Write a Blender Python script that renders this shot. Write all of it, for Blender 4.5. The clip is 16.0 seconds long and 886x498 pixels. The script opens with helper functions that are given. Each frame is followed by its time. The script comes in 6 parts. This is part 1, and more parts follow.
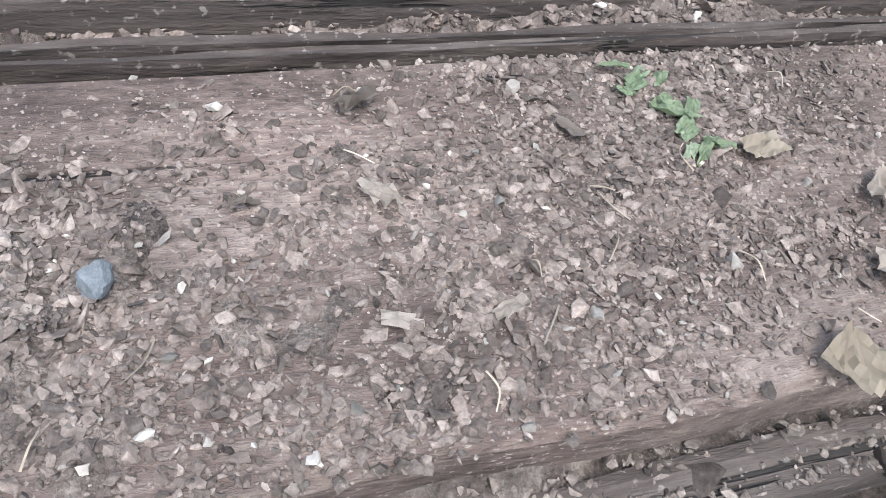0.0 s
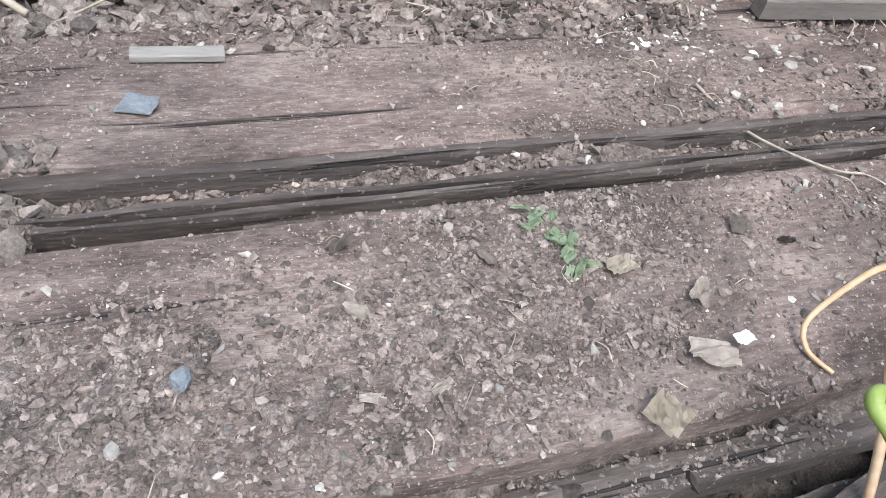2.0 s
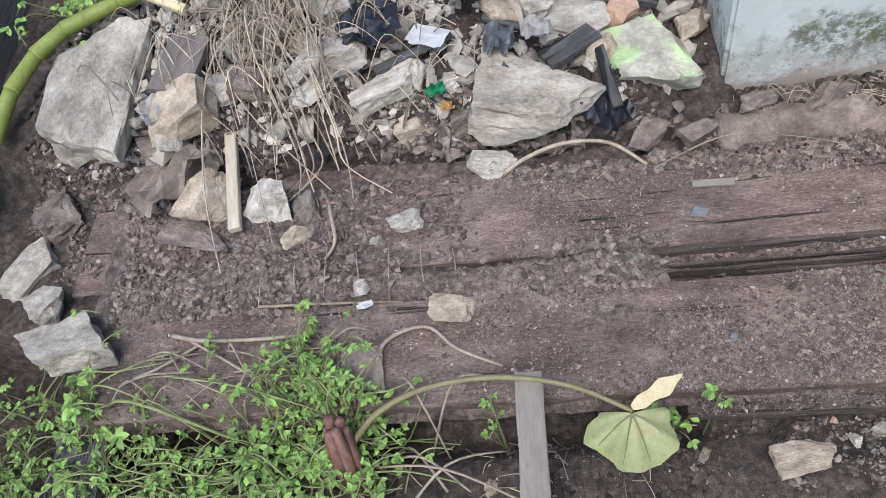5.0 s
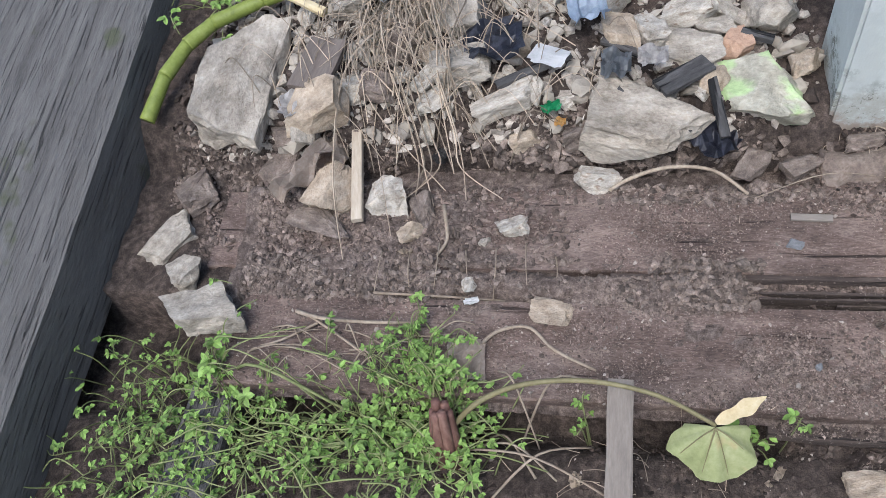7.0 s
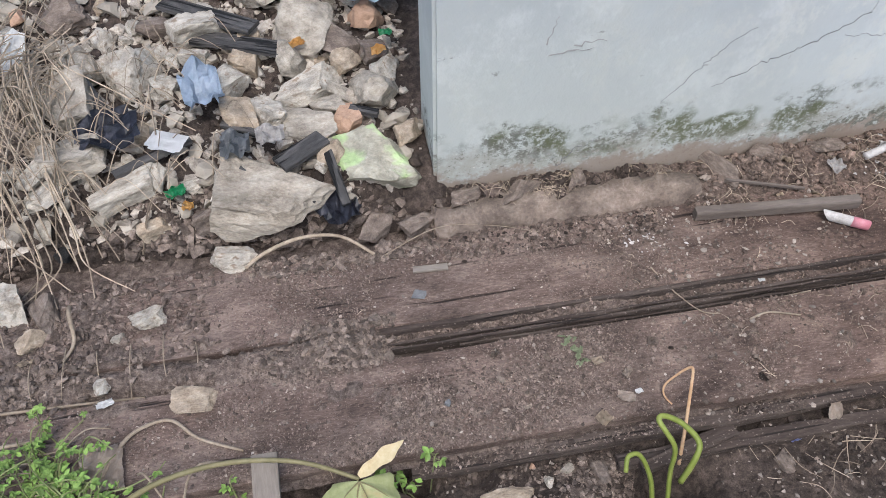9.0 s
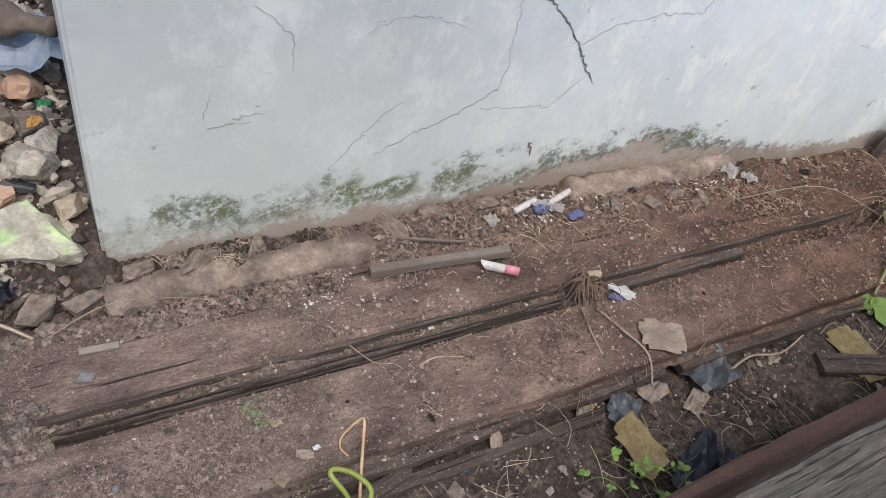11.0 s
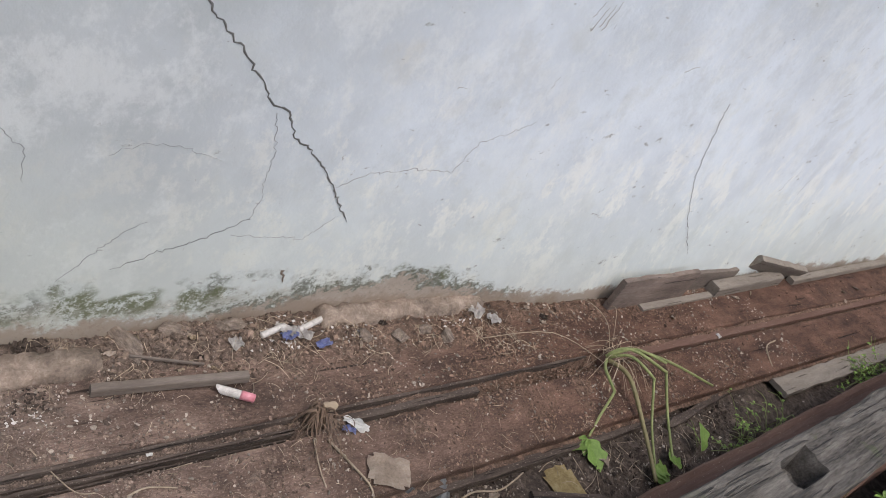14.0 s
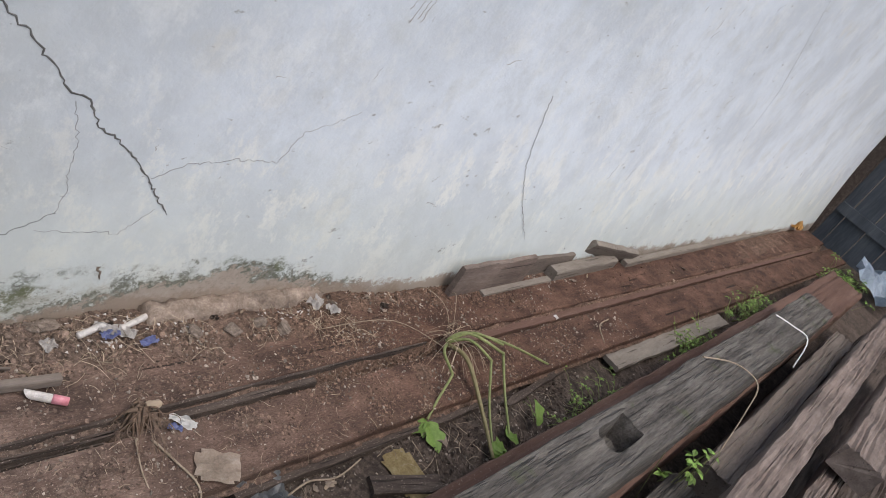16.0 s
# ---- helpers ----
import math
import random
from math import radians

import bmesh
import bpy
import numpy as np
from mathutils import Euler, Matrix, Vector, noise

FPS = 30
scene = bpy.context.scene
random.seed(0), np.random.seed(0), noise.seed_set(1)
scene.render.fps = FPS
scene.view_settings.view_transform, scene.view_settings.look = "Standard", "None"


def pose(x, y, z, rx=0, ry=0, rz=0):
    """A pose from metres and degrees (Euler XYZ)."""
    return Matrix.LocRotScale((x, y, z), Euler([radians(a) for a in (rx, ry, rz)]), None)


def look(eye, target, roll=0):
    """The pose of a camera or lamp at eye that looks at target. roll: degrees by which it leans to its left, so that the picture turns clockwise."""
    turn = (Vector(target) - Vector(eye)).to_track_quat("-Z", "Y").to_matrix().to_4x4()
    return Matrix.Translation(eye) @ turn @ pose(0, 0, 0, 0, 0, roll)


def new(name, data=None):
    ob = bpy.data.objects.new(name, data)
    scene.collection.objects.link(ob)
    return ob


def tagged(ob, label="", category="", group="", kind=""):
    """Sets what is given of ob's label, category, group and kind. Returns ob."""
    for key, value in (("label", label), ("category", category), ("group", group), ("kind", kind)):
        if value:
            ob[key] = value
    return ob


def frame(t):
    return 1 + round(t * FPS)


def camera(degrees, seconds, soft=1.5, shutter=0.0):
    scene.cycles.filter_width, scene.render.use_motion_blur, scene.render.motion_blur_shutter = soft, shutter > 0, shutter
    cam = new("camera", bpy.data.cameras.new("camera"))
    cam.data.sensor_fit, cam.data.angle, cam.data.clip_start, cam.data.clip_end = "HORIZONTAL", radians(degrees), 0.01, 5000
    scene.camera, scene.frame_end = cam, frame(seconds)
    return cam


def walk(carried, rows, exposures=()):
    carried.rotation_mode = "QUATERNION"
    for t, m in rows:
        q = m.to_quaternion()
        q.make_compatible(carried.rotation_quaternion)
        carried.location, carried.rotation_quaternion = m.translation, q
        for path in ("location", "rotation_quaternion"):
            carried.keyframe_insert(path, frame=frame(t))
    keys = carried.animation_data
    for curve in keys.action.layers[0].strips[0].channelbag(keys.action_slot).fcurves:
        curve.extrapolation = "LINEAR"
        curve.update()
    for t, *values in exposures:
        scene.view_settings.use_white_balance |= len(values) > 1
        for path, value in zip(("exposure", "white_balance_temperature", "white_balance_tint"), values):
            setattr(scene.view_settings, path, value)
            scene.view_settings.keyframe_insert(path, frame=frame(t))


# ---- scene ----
cam = camera(61.3, 16.0, soft=0.75, shutter=0.06)
PATH = [
    (0, (0.096, 0.018, 0.192), (0.65, 1.143, -1.366), 14.3),
    (0.5, (0.105, -0.02, 0.22), (0.744, 1.062, -1.336), 17.9),
    (1, (0.105, -0.04, 0.243), (0.765, 1.019, -1.32), 17.1),
    (1.5, (0.098, -0.036, 0.266), (0.764, 1.048, -1.277), 16.8),
    (2, (0.076, -0.039, 0.317), (0.684, 1.159, -1.164), 13.4),
    (2.5, (0.053, -0.091, 0.395), (0.657, 1.143, -1.058), 14.0),
    (3, (0.015, -0.127, 0.466), (0.451, 1.197, -0.968), 7.6),
    (3.5, (-0.005, -0.163, 0.514), (0.267, 1.037, -1.063), 6.8),
    (4, (-0.058, -0.181, 0.731), (-0.016, 0.843, -0.987), -3.9),
    (4.5, (-0.109, -0.206, 0.887), (-0.176, 0.839, -0.817), -11.6),
    (5, (-0.147, -0.276, 0.954), (-0.473, 0.79, -0.706), -19.3),
    (5.2, (-0.169, -0.286, 0.976), (-0.527, 0.735, -0.706), -20.5),
    (7.3, (-0.192, -0.306, 1.069), (-0.695, 0.715, -0.576), -21.5),
    (7.5, (-0.177, -0.301, 1.063), (-0.6, 0.762, -0.578), -18.7),
    (8, (-0.135, -0.305, 1.061), (-0.368, 0.823, -0.575), -12.2),
    (8.5, (-0.083, -0.304, 1.058), (-0.054, 0.844, -0.58), -5.2),
    (9, (-0.04, -0.334, 1.048), (0.181, 0.856, -0.544), 0.2),
    (9.5, (-0.004, -0.34, 1.049), (0.39, 0.833, -0.522), 4.8),
    (10, (0.029, -0.352, 1.056), (0.594, 0.804, -0.476), 9.6),
    (10.2, (0.044, -0.361, 1.059), (0.682, 0.802, -0.438), 10.7),
    (12.3, (0.125, -0.421, 1.174), (1.191, 0.624, -0.157), 23.6),
    (12.5, (0.136, -0.423, 1.173), (1.222, 0.64, -0.127), 24.3),
    (13, (0.149, -0.429, 1.195), (1.321, 0.642, -0.023), 27.3),
    (13.5, (0.162, -0.433, 1.211), (1.419, 0.63, 0.075), 30.1),
    (14, (0.171, -0.434, 1.222), (1.475, 0.63, 0.14), 30.6),
    (14.5, (0.182, -0.447, 1.242), (1.508, 0.61, 0.181), 31.6),
    (15, (0.196, -0.462, 1.255), (1.641, 0.514, 0.276), 32.4),
    (15.5, (0.214, -0.495, 1.267), (1.722, 0.396, 0.302), 32.8),
    (16, (0.224, -0.509, 1.266), (1.764, 0.361, 0.333), 33.8),
]
walk(cam, [(t, look(eye, target, roll)) for t, eye, target, roll in PATH],
     exposures=[(0, 1.56, 5500, 4), (3.2, 1.44, 5550, 5), (4.5, 0.92, 5700, 9), (7.5, 0.74, 5800, 11), (10, 0.68, 6150, 12), (12.5, 0.6, 6400, 12), (14.5, 0.45, 6400, 12), (16, 0.43, 6400, 12)])

# ---------------------------------------------------------------- light
world = bpy.data.worlds.new("overcast")
scene.world = world
world.use_nodes = True
wn = world.node_tree
sky = wn.nodes.new("ShaderNodeTexSky")
sky.sky_type = "NISHITA"
sky.sun_disc = False
sky.sun_elevation = radians(58)
sky.sun_rotation = radians(200)
sky.dust_density = 4.0
sky.air_density = 1.4
bg = wn.nodes["Background"]
bg.inputs["Strength"].default_value = 0.13
wn.links.new(sky.outputs[0], bg.inputs["Color"])
sun_data = bpy.data.lights.new("sun", "SUN")
sun_data.energy = 1.3
sun_data.angle = radians(25)
sun_data.color = (1.0, 0.96, 0.9)
sun = new("sun", sun_data)
sun.matrix_world = look((0.6, -2.0, 6.0), (0.4, 0.4, 0.0))


# ---------------------------------------------------------------- materials
def mat(name, cols, scale=20.0, fine=150.0, rough=0.9, bump=0.4, stretch=(1, 1, 1), spread=0.25, dist=0.004, spec=0.3, metal=0.0, speck=None, crack=None, stain=None, bare=None):
    """Two scales of colour variation over three colours, and relief at both."""
    m = bpy.data.materials.new(name)
    m.use_nodes = True
    nt = m.node_tree
    n, l = nt.nodes, nt.links
    b = n["Principled BSDF"]
    b.inputs["Roughness"].default_value = rough
    b.inputs["Specular IOR Level"].default_value = spec
    b.inputs["Metallic"].default_value = metal
    tc = n.new("ShaderNodeTexCoord")
    info = n.new("ShaderNodeObjectInfo")
    off = n.new("ShaderNodeVectorMath"); off.operation = "SCALE"
    off.inputs[0].default_value = (13.0, 7.0, 5.0)
    l.new(info.outputs["Random"], off.inputs["Scale"])
    add = n.new("ShaderNodeVectorMath"); add.operation = "ADD"
    l.new(tc.outputs["Object"], add.inputs[0]); l.new(off.outputs[0], add.inputs[1])
    mp = n.new("ShaderNodeMapping")
    mp.inputs["Scale"].default_value = stretch
    l.new(add.outputs[0], mp.inputs[0])
    big = n.new("ShaderNodeTexNoise"); big.inputs["Scale"].default_value = scale; big.inputs["Detail"].default_value = 6; big.inputs["Roughness"].default_value = 0.65
    small = n.new("ShaderNodeTexNoise"); small.inputs["Scale"].default_value = fine; small.inputs["Detail"].default_value = 4; small.inputs["Roughness"].default_value = 0.7
    l.new(mp.outputs[0], big.inputs["Vector"]); l.new(mp.outputs[0], small.inputs["Vector"])
    mix = n.new("ShaderNodeMix"); mix.inputs[0].default_value = 0.4
    l.new(big.outputs["Fac"], mix.inputs[2]); l.new(small.outputs["Fac"], mix.inputs[3])
    ramp = n.new("ShaderNodeValToRGB")
    e = ramp.color_ramp.elements
    e[0].position, e[1].position = 0.5 - spread * 0.8, 0.5 + spread * 0.8
    e[0].color, e[1].color = (*cols[0], 1), (*cols[2], 1)
    k = e.new(0.5); k.color = (*cols[1], 1)
    l.new(mix.outputs[0], ramp.inputs[0])
    colour = ramp.outputs[0]
    if speck:
        vo = n.new("ShaderNodeTexNoise"); vo.inputs["Scale"].default_value = speck[1]; vo.inputs["Detail"].default_value = 3
        l.new(add.outputs[0], vo.inputs["Vector"])
        r2 = n.new("ShaderNodeValToRGB")
        r2.color_ramp.elements[0].position, r2.color_ramp.elements[1].position = speck[2], min(1, speck[2] + 0.08)
        l.new(vo.outputs["Fac"], r2.inputs[0])
        mx = n.new("ShaderNodeMix"); mx.data_type = "RGBA"
        l.new(r2.outputs[0], mx.inputs[0]); l.new(colour, mx.inputs[6]); mx.inputs[7].default_value = (*speck[0], 1)
        colour = mx.outputs[2]
    if stain:
        sn = n.new("ShaderNodeTexNoise"); sn.inputs["Scale"].default_value = stain[0]; sn.inputs["Detail"].default_value = 7; sn.inputs["Roughness"].default_value = 0.7
        l.new(add.outputs[0], sn.inputs["Vector"])
        sr = n.new("ShaderNodeMapRange"); sr.inputs[1].default_value, sr.inputs[2].default_value = 0.36, 0.64
        sr.inputs[3].default_value, sr.inputs[4].default_value = stain[1], stain[2]
        l.new(sn.outputs["Fac"], sr.inputs[0])
        sm = n.new("ShaderNodeVectorMath"); sm.operation = "SCALE"
        l.new(colour, sm.inputs[0]); l.new(sr.outputs[0], sm.inputs["Scale"])
        colour = sm.outputs[0]
    if bare:
        # darker and redder along the object's x, from bare[0] to bare[1]
        sx_ = n.new("ShaderNodeSeparateXYZ"); l.new(tc.outputs["Object"], sx_.inputs[0])
        wv = n.new("ShaderNodeMath"); wv.operation = "MULTIPLY_ADD"
        l.new(big.outputs["Fac"], wv.inputs[0]); wv.inputs[1].default_value = 0.8; l.new(sx_.outputs[0], wv.inputs[2])
        br = n.new("ShaderNodeMapRange"); br.inputs[1].default_value, br.inputs[2].default_value = bare[0] + 0.4, bare[1] + 0.4
        l.new(wv.outputs[0], br.inputs[0])
        tint = n.new("ShaderNodeMix"); tint.data_type = "RGBA"; tint.blend_type = "MULTIPLY"
        l.new(br.outputs[0], tint.inputs[0]); l.new(colour, tint.inputs[6]); tint.inputs[7].default_value = (*bare[2], 1)
        colour = tint.outputs[2]
    height = mix.outputs[0]
    if crack:
        m2 = n.new("ShaderNodeMapping"); m2.inputs["Scale"].default_value = crack[2]
        l.new(add.outputs[0], m2.inputs[0])
        cn = n.new("ShaderNodeTexNoise"); cn.inputs["Scale"].default_value = crack[1]; cn.inputs["Detail"].default_value = 5
        l.new(m2.outputs[0], cn.inputs["Vector"])
        r3 = n.new("ShaderNodeValToRGB")
        r3.color_ramp.elements[0].position, r3.color_ramp.elements[1].position = crack[3], crack[3] + 0.05
        l.new(cn.outputs["Fac"], r3.inputs[0])
        mc = n.new("ShaderNodeMix"); mc.data_type = "RGBA"
        l.new(r3.outputs[0], mc.inputs[0]); l.new(colour, mc.inputs[6]); mc.inputs[7].default_value = (*crack[0], 1)
        colour = mc.outputs[2]
        sub = n.new("ShaderNodeMath"); sub.operation = "SUBTRACT"
        l.new(height, sub.inputs[0]); l.new(r3.outputs[0], sub.inputs[1])
        height = sub.outputs[0]
    l.new(colour, b.inputs["Base Color"])
    bp = n.new("ShaderNodeBump"); bp.inputs["Strength"].default_value = bump; bp.inputs["Distance"].default_value = dist
    l.new(height, bp.inputs["Height"])
    l.new(bp.outputs[0], b.inputs["Normal"])
    return m


DAMPSOIL = mat("damp soil", ((0.018, 0.0135, 0.0105), (0.07, 0.053, 0.043), (0.165, 0.129, 0.105)), 70, 480, 0.92, 1.0, dist=0.009, spread=0.19, stain=(12, 0.6, 1.35))
SOIL = mat("soil", ((0.036, 0.026, 0.021), (0.135, 0.104, 0.086), (0.3, 0.243, 0.204)), 80, 520, 0.95, 1.0, dist=0.008, spread=0.19, stain=(12, 0.65, 1.35), bare=(0.4, 1.6, (0.86, 0.71, 0.62)))
CRUMB = mat("soil crumbs", ((0.055, 0.041, 0.033), (0.14, 0.107, 0.088), (0.285, 0.228, 0.19)), 60, 500, 0.95, 0.6, dist=0.002, spread=0.2, bare=(0.4, 1.6, (0.9, 0.75, 0.66)))
LUMP = mat("lumpy brown soil", ((0.05, 0.038, 0.031), (0.14, 0.11, 0.09), (0.28, 0.23, 0.192)), 60, 500, 0.94, 0.7, dist=0.003, spread=0.2, bare=(0.4, 1.6, (0.86, 0.71, 0.62)))
DAMP = mat("damp dark crumbs", ((0.018, 0.013, 0.011), (0.047, 0.035, 0.028), (0.115, 0.09, 0.074)), 60, 500, 0.9, 0.6, dist=0.002)
RUBBLE = mat("rubble grit", ((0.16, 0.132, 0.104), (0.34, 0.3, 0.25), (0.56, 0.52, 0.455)), 60, 300, 0.92, 0.5)
WITHERED = mat("withered green leaf", ((0.15, 0.19, 0.1), (0.25, 0.29, 0.17), (0.36, 0.39, 0.27)), 60, 300, 0.7, 0.3)
DIRTYWHITE = mat("dirty white paper", ((0.273, 0.252, 0.231), (0.452, 0.430, 0.410), (0.630, 0.609, 0.588)), 60, 250, 0.7, 0.3)
CHIPS = mat("pale chips", ((0.14, 0.115, 0.093), (0.25, 0.215, 0.182), (0.4, 0.36, 0.312)), 60, 400, 0.9, 0.3)
PLANK = mat("old deck timber", ((0.05, 0.034, 0.027), (0.132, 0.094, 0.077), (0.25, 0.193, 0.16)), 16, 300, 0.88, 1.0, (0.35, 1, 1), spread=0.17, dist=0.006, speck=((0.3, 0.245, 0.205), 420, 0.62), crack=((0.03, 0.021, 0.017), 55, (0.05, 1.3, 1.3), 0.67), stain=(8, 0.62, 1.3), bare=(1.2, 2.8, (0.58, 0.43, 0.365)))
REDPLANK = mat("rust-brown timber", ((0.062, 0.035, 0.027), (0.105, 0.06, 0.046), (0.155, 0.1, 0.077)), 12, 150, 0.85, 0.6, (0.12, 1, 1), speck=((0.2, 0.16, 0.13), 160, 0.64))
RAIL = mat("dark rotten timber", ((0.026, 0.019, 0.016), (0.062, 0.047, 0.039), (0.12, 0.096, 0.081)), 40, 300, 0.92, 0.9, (0.2, 1, 1), speck=((0.2, 0.17, 0.145), 220, 0.62), crack=((0.025, 0.02, 0.017), 110, (0.05, 1.3, 1.3), 0.6))
GREYWOOD = mat("weathered grey timber", ((0.07, 0.066, 0.062), (0.112, 0.107, 0.1), (0.165, 0.158, 0.148)), 34, 260, 0.92, 1.0, (0.12, 1, 1), dist=0.01, spread=0.22, speck=((0.075, 0.08, 0.05), 9, 0.62), crack=((0.062, 0.06, 0.057), 150, (0.045, 1.3, 1.3), 0.6))
BEAMWOOD = mat("pinkish brown sawn timber", ((0.095, 0.073, 0.062), (0.165, 0.13, 0.112), (0.25, 0.208, 0.182)), 20, 240, 0.88, 0.7, (0.15, 1, 1), stain=(5, 0.7, 1.2), crack=((0.06, 0.048, 0.041), 90, (0.04, 1.3, 1.3), 0.64))
STACKWOOD = mat("weathered brown-grey timber", ((0.034, 0.03, 0.027), (0.094, 0.085, 0.076), (0.17, 0.157, 0.141)), 34, 260, 0.92, 1.0, (0.12, 1, 1), dist=0.01, spread=0.19, speck=((0.075, 0.08, 0.05), 9, 0.62), crack=((0.062, 0.06, 0.057), 150, (0.045, 1.3, 1.3), 0.6))
SLATWOOD = mat("pale lath timber", ((0.120, 0.104, 0.088), (0.184, 0.160, 0.136), (0.256, 0.228, 0.192)), 25, 260, 0.88, 0.6, (0.2, 1, 1), crack=((0.09, 0.075, 0.062), 90, (0.05, 1.3, 1.3), 0.63))
DARKSLAT = mat("dark batten timber", ((0.085, 0.068, 0.057), (0.135, 0.112, 0.096), (0.19, 0.162, 0.14)), 25, 260, 0.88, 0.6, (0.2, 1, 1), crack=((0.05, 0.04, 0.034), 80, (0.05, 1.3, 1.3), 0.63))
PALEWOOD = mat("pale sawn lath", ((0.27, 0.215, 0.155), (0.42, 0.355, 0.27), (0.56, 0.495, 0.4)), 25, 260, 0.85, 0.5, (0.2, 1, 1))
CHAR = mat("charred wood", ((0.028, 0.027, 0.026), (0.065, 0.062, 0.06), (0.14, 0.133, 0.127)), 40, 200, 0.85, 1.0, (0.25, 1, 1), dist=0.008, crack=((0.012, 0.012, 0.012), 80, (0.08, 1.3, 1.3), 0.58))
STONE = mat("pale coral stone", ((0.222, 0.185, 0.141), (0.444, 0.403, 0.337), (0.562, 0.533, 0.470)), 3.2, 24, 0.92, 0.5, dist=0.022, spread=0.22, speck=((0.27, 0.21, 0.155), 5, 0.6), stain=(2.6, 0.66, 1.25))
GREYSTONE = mat("grey mortar stone", ((0.192, 0.163, 0.127), (0.348, 0.311, 0.255), (0.474, 0.433, 0.370)), 3.5, 24, 0.92, 0.5, dist=0.022, spread=0.22, stain=(2.6, 0.66, 1.25))
TAN = mat("tan stone", ((0.215, 0.163, 0.111), (0.385, 0.311, 0.229), (0.518, 0.444, 0.351)), 3.5, 22, 0.92, 0.5, dist=0.022, spread=0.22, stain=(2.6, 0.66, 1.25))
BRICK = mat("broken brick", ((0.253, 0.161, 0.109), (0.414, 0.270, 0.184), (0.529, 0.380, 0.276)), 4, 24, 0.92, 0.6)
MUDSTONE = mat("muddy stone", ((0.095, 0.072, 0.057), (0.189, 0.151, 0.124), (0.315, 0.266, 0.223)), 4, 26, 0.92, 0.5, dist=0.022, spread=0.22, stain=(2.6, 0.66, 1.25))
BLOCK = mat("tan-grey masonry", ((0.160, 0.134, 0.104), (0.320, 0.282, 0.228), (0.456, 0.416, 0.352)), 3, 26, 0.92, 0.5, dist=0.02, spread=0.2, stain=(2.2, 0.6, 1.3))
BLUESTONE = mat("blue-grey stone", ((0.085, 0.087, 0.09), (0.15, 0.154, 0.159), (0.24, 0.245, 0.25)), 4, 24, 0.9, 0.5)
GREENSTONE = mat("stone with pale green powder", ((0.221, 0.200, 0.153), (0.357, 0.336, 0.264), (0.493, 0.472, 0.391)), 3.5, 22, 0.92, 0.5, dist=0.022, speck=((0.4, 0.52, 0.26), 1.8, 0.5), stain=(2.6, 0.66, 1.25))
CEMENT = mat("dirty cement", ((0.085, 0.064, 0.05), (0.19, 0.15, 0.121), (0.33, 0.275, 0.226)), 22, 160, 0.92, 0.9, dist=0.01, stain=(9, 0.6, 1.45))
STRAW = mat("dry straw", ((0.17, 0.13, 0.092), (0.31, 0.25, 0.185), (0.47, 0.4, 0.31)), 30, 200, 0.85, 0.2)
LEAF = mat("fresh green leaf", ((0.085, 0.15, 0.03), (0.145, 0.235, 0.052), (0.22, 0.32, 0.09)), 25, 140, 0.6, 0.2)
VINE = mat("green vine stem", ((0.1, 0.125, 0.042), (0.175, 0.2, 0.08), (0.27, 0.29, 0.13)), 25, 140, 0.6, 0.2)
SHOOT = mat("yellow-green shoot", ((0.11, 0.14, 0.025), (0.18, 0.22, 0.045), (0.26, 0.3, 0.085)), 18, 120, 0.5, 0.15)
STALK = mat("green-brown stalk", ((0.11, 0.095, 0.045), (0.17, 0.15, 0.075), (0.24, 0.215, 0.12)), 18, 120, 0.6, 0.3)
WILT = mat("wilting leaf", ((0.16, 0.18, 0.075), (0.25, 0.275, 0.125), (0.34, 0.35, 0.19)), 18, 110, 0.7, 0.4, speck=((0.36, 0.26, 0.13), 12, 0.62))
YELLOW = mat("yellowed leaf", ((0.42, 0.32, 0.17), (0.54, 0.45, 0.27), (0.62, 0.55, 0.38)), 25, 140, 0.65, 0.3)
ORANGE = mat("orange dry stem", ((0.34, 0.2, 0.1), (0.46, 0.3, 0.17), (0.55, 0.4, 0.26)), 25, 160, 0.6, 0.2)
PAPER = mat("dirty paper", ((0.24, 0.19, 0.15), (0.4, 0.33, 0.27), (0.55, 0.48, 0.42)), 22, 160, 0.85, 0.4)
WHITE = mat("white scrap", ((0.55, 0.55, 0.53), (0.72, 0.72, 0.71), (0.8, 0.8, 0.8)), 30, 160, 0.6, 0.2)
BLUE = mat("blue wrapper", ((0.1, 0.12, 0.28), (0.17, 0.2, 0.4), (0.42, 0.45, 0.58)), 60, 200, 0.5, 0.3, spec=0.5)
GREYBAG = mat("grey plastic film", ((0.07, 0.08, 0.085), (0.13, 0.14, 0.15), (0.22, 0.235, 0.245)), 25, 120, 0.4, 0.4, spec=0.5)
BLACKBAG = mat("black plastic film", ((0.012, 0.013, 0.02), (0.03, 0.032, 0.045), (0.07, 0.075, 0.1)), 30, 120, 0.35, 0.4, spec=0.5)
BLUEBAG = mat("pale blue plastic film", ((0.25, 0.32, 0.42), (0.4, 0.48, 0.58), (0.55, 0.62, 0.7)), 25, 120, 0.4, 0.4, spec=0.5)
CARD = mat("mouldy yellow card", ((0.17, 0.125, 0.055), (0.32, 0.25, 0.125), (0.48, 0.41, 0.25)), 40, 200, 0.8, 0.4)
PINK = mat("faded pink plastic", ((0.42, 0.14, 0.17), (0.52, 0.2, 0.24), (0.6, 0.32, 0.35)), 60, 200, 0.45, 0.1, spec=0.5)
GREENBIT = mat("green wrapper", ((0.01, 0.16, 0.06), (0.02, 0.28, 0.1), (0.1, 0.4, 0.2)), 60, 200, 0.35, 0.2, spec=0.5)
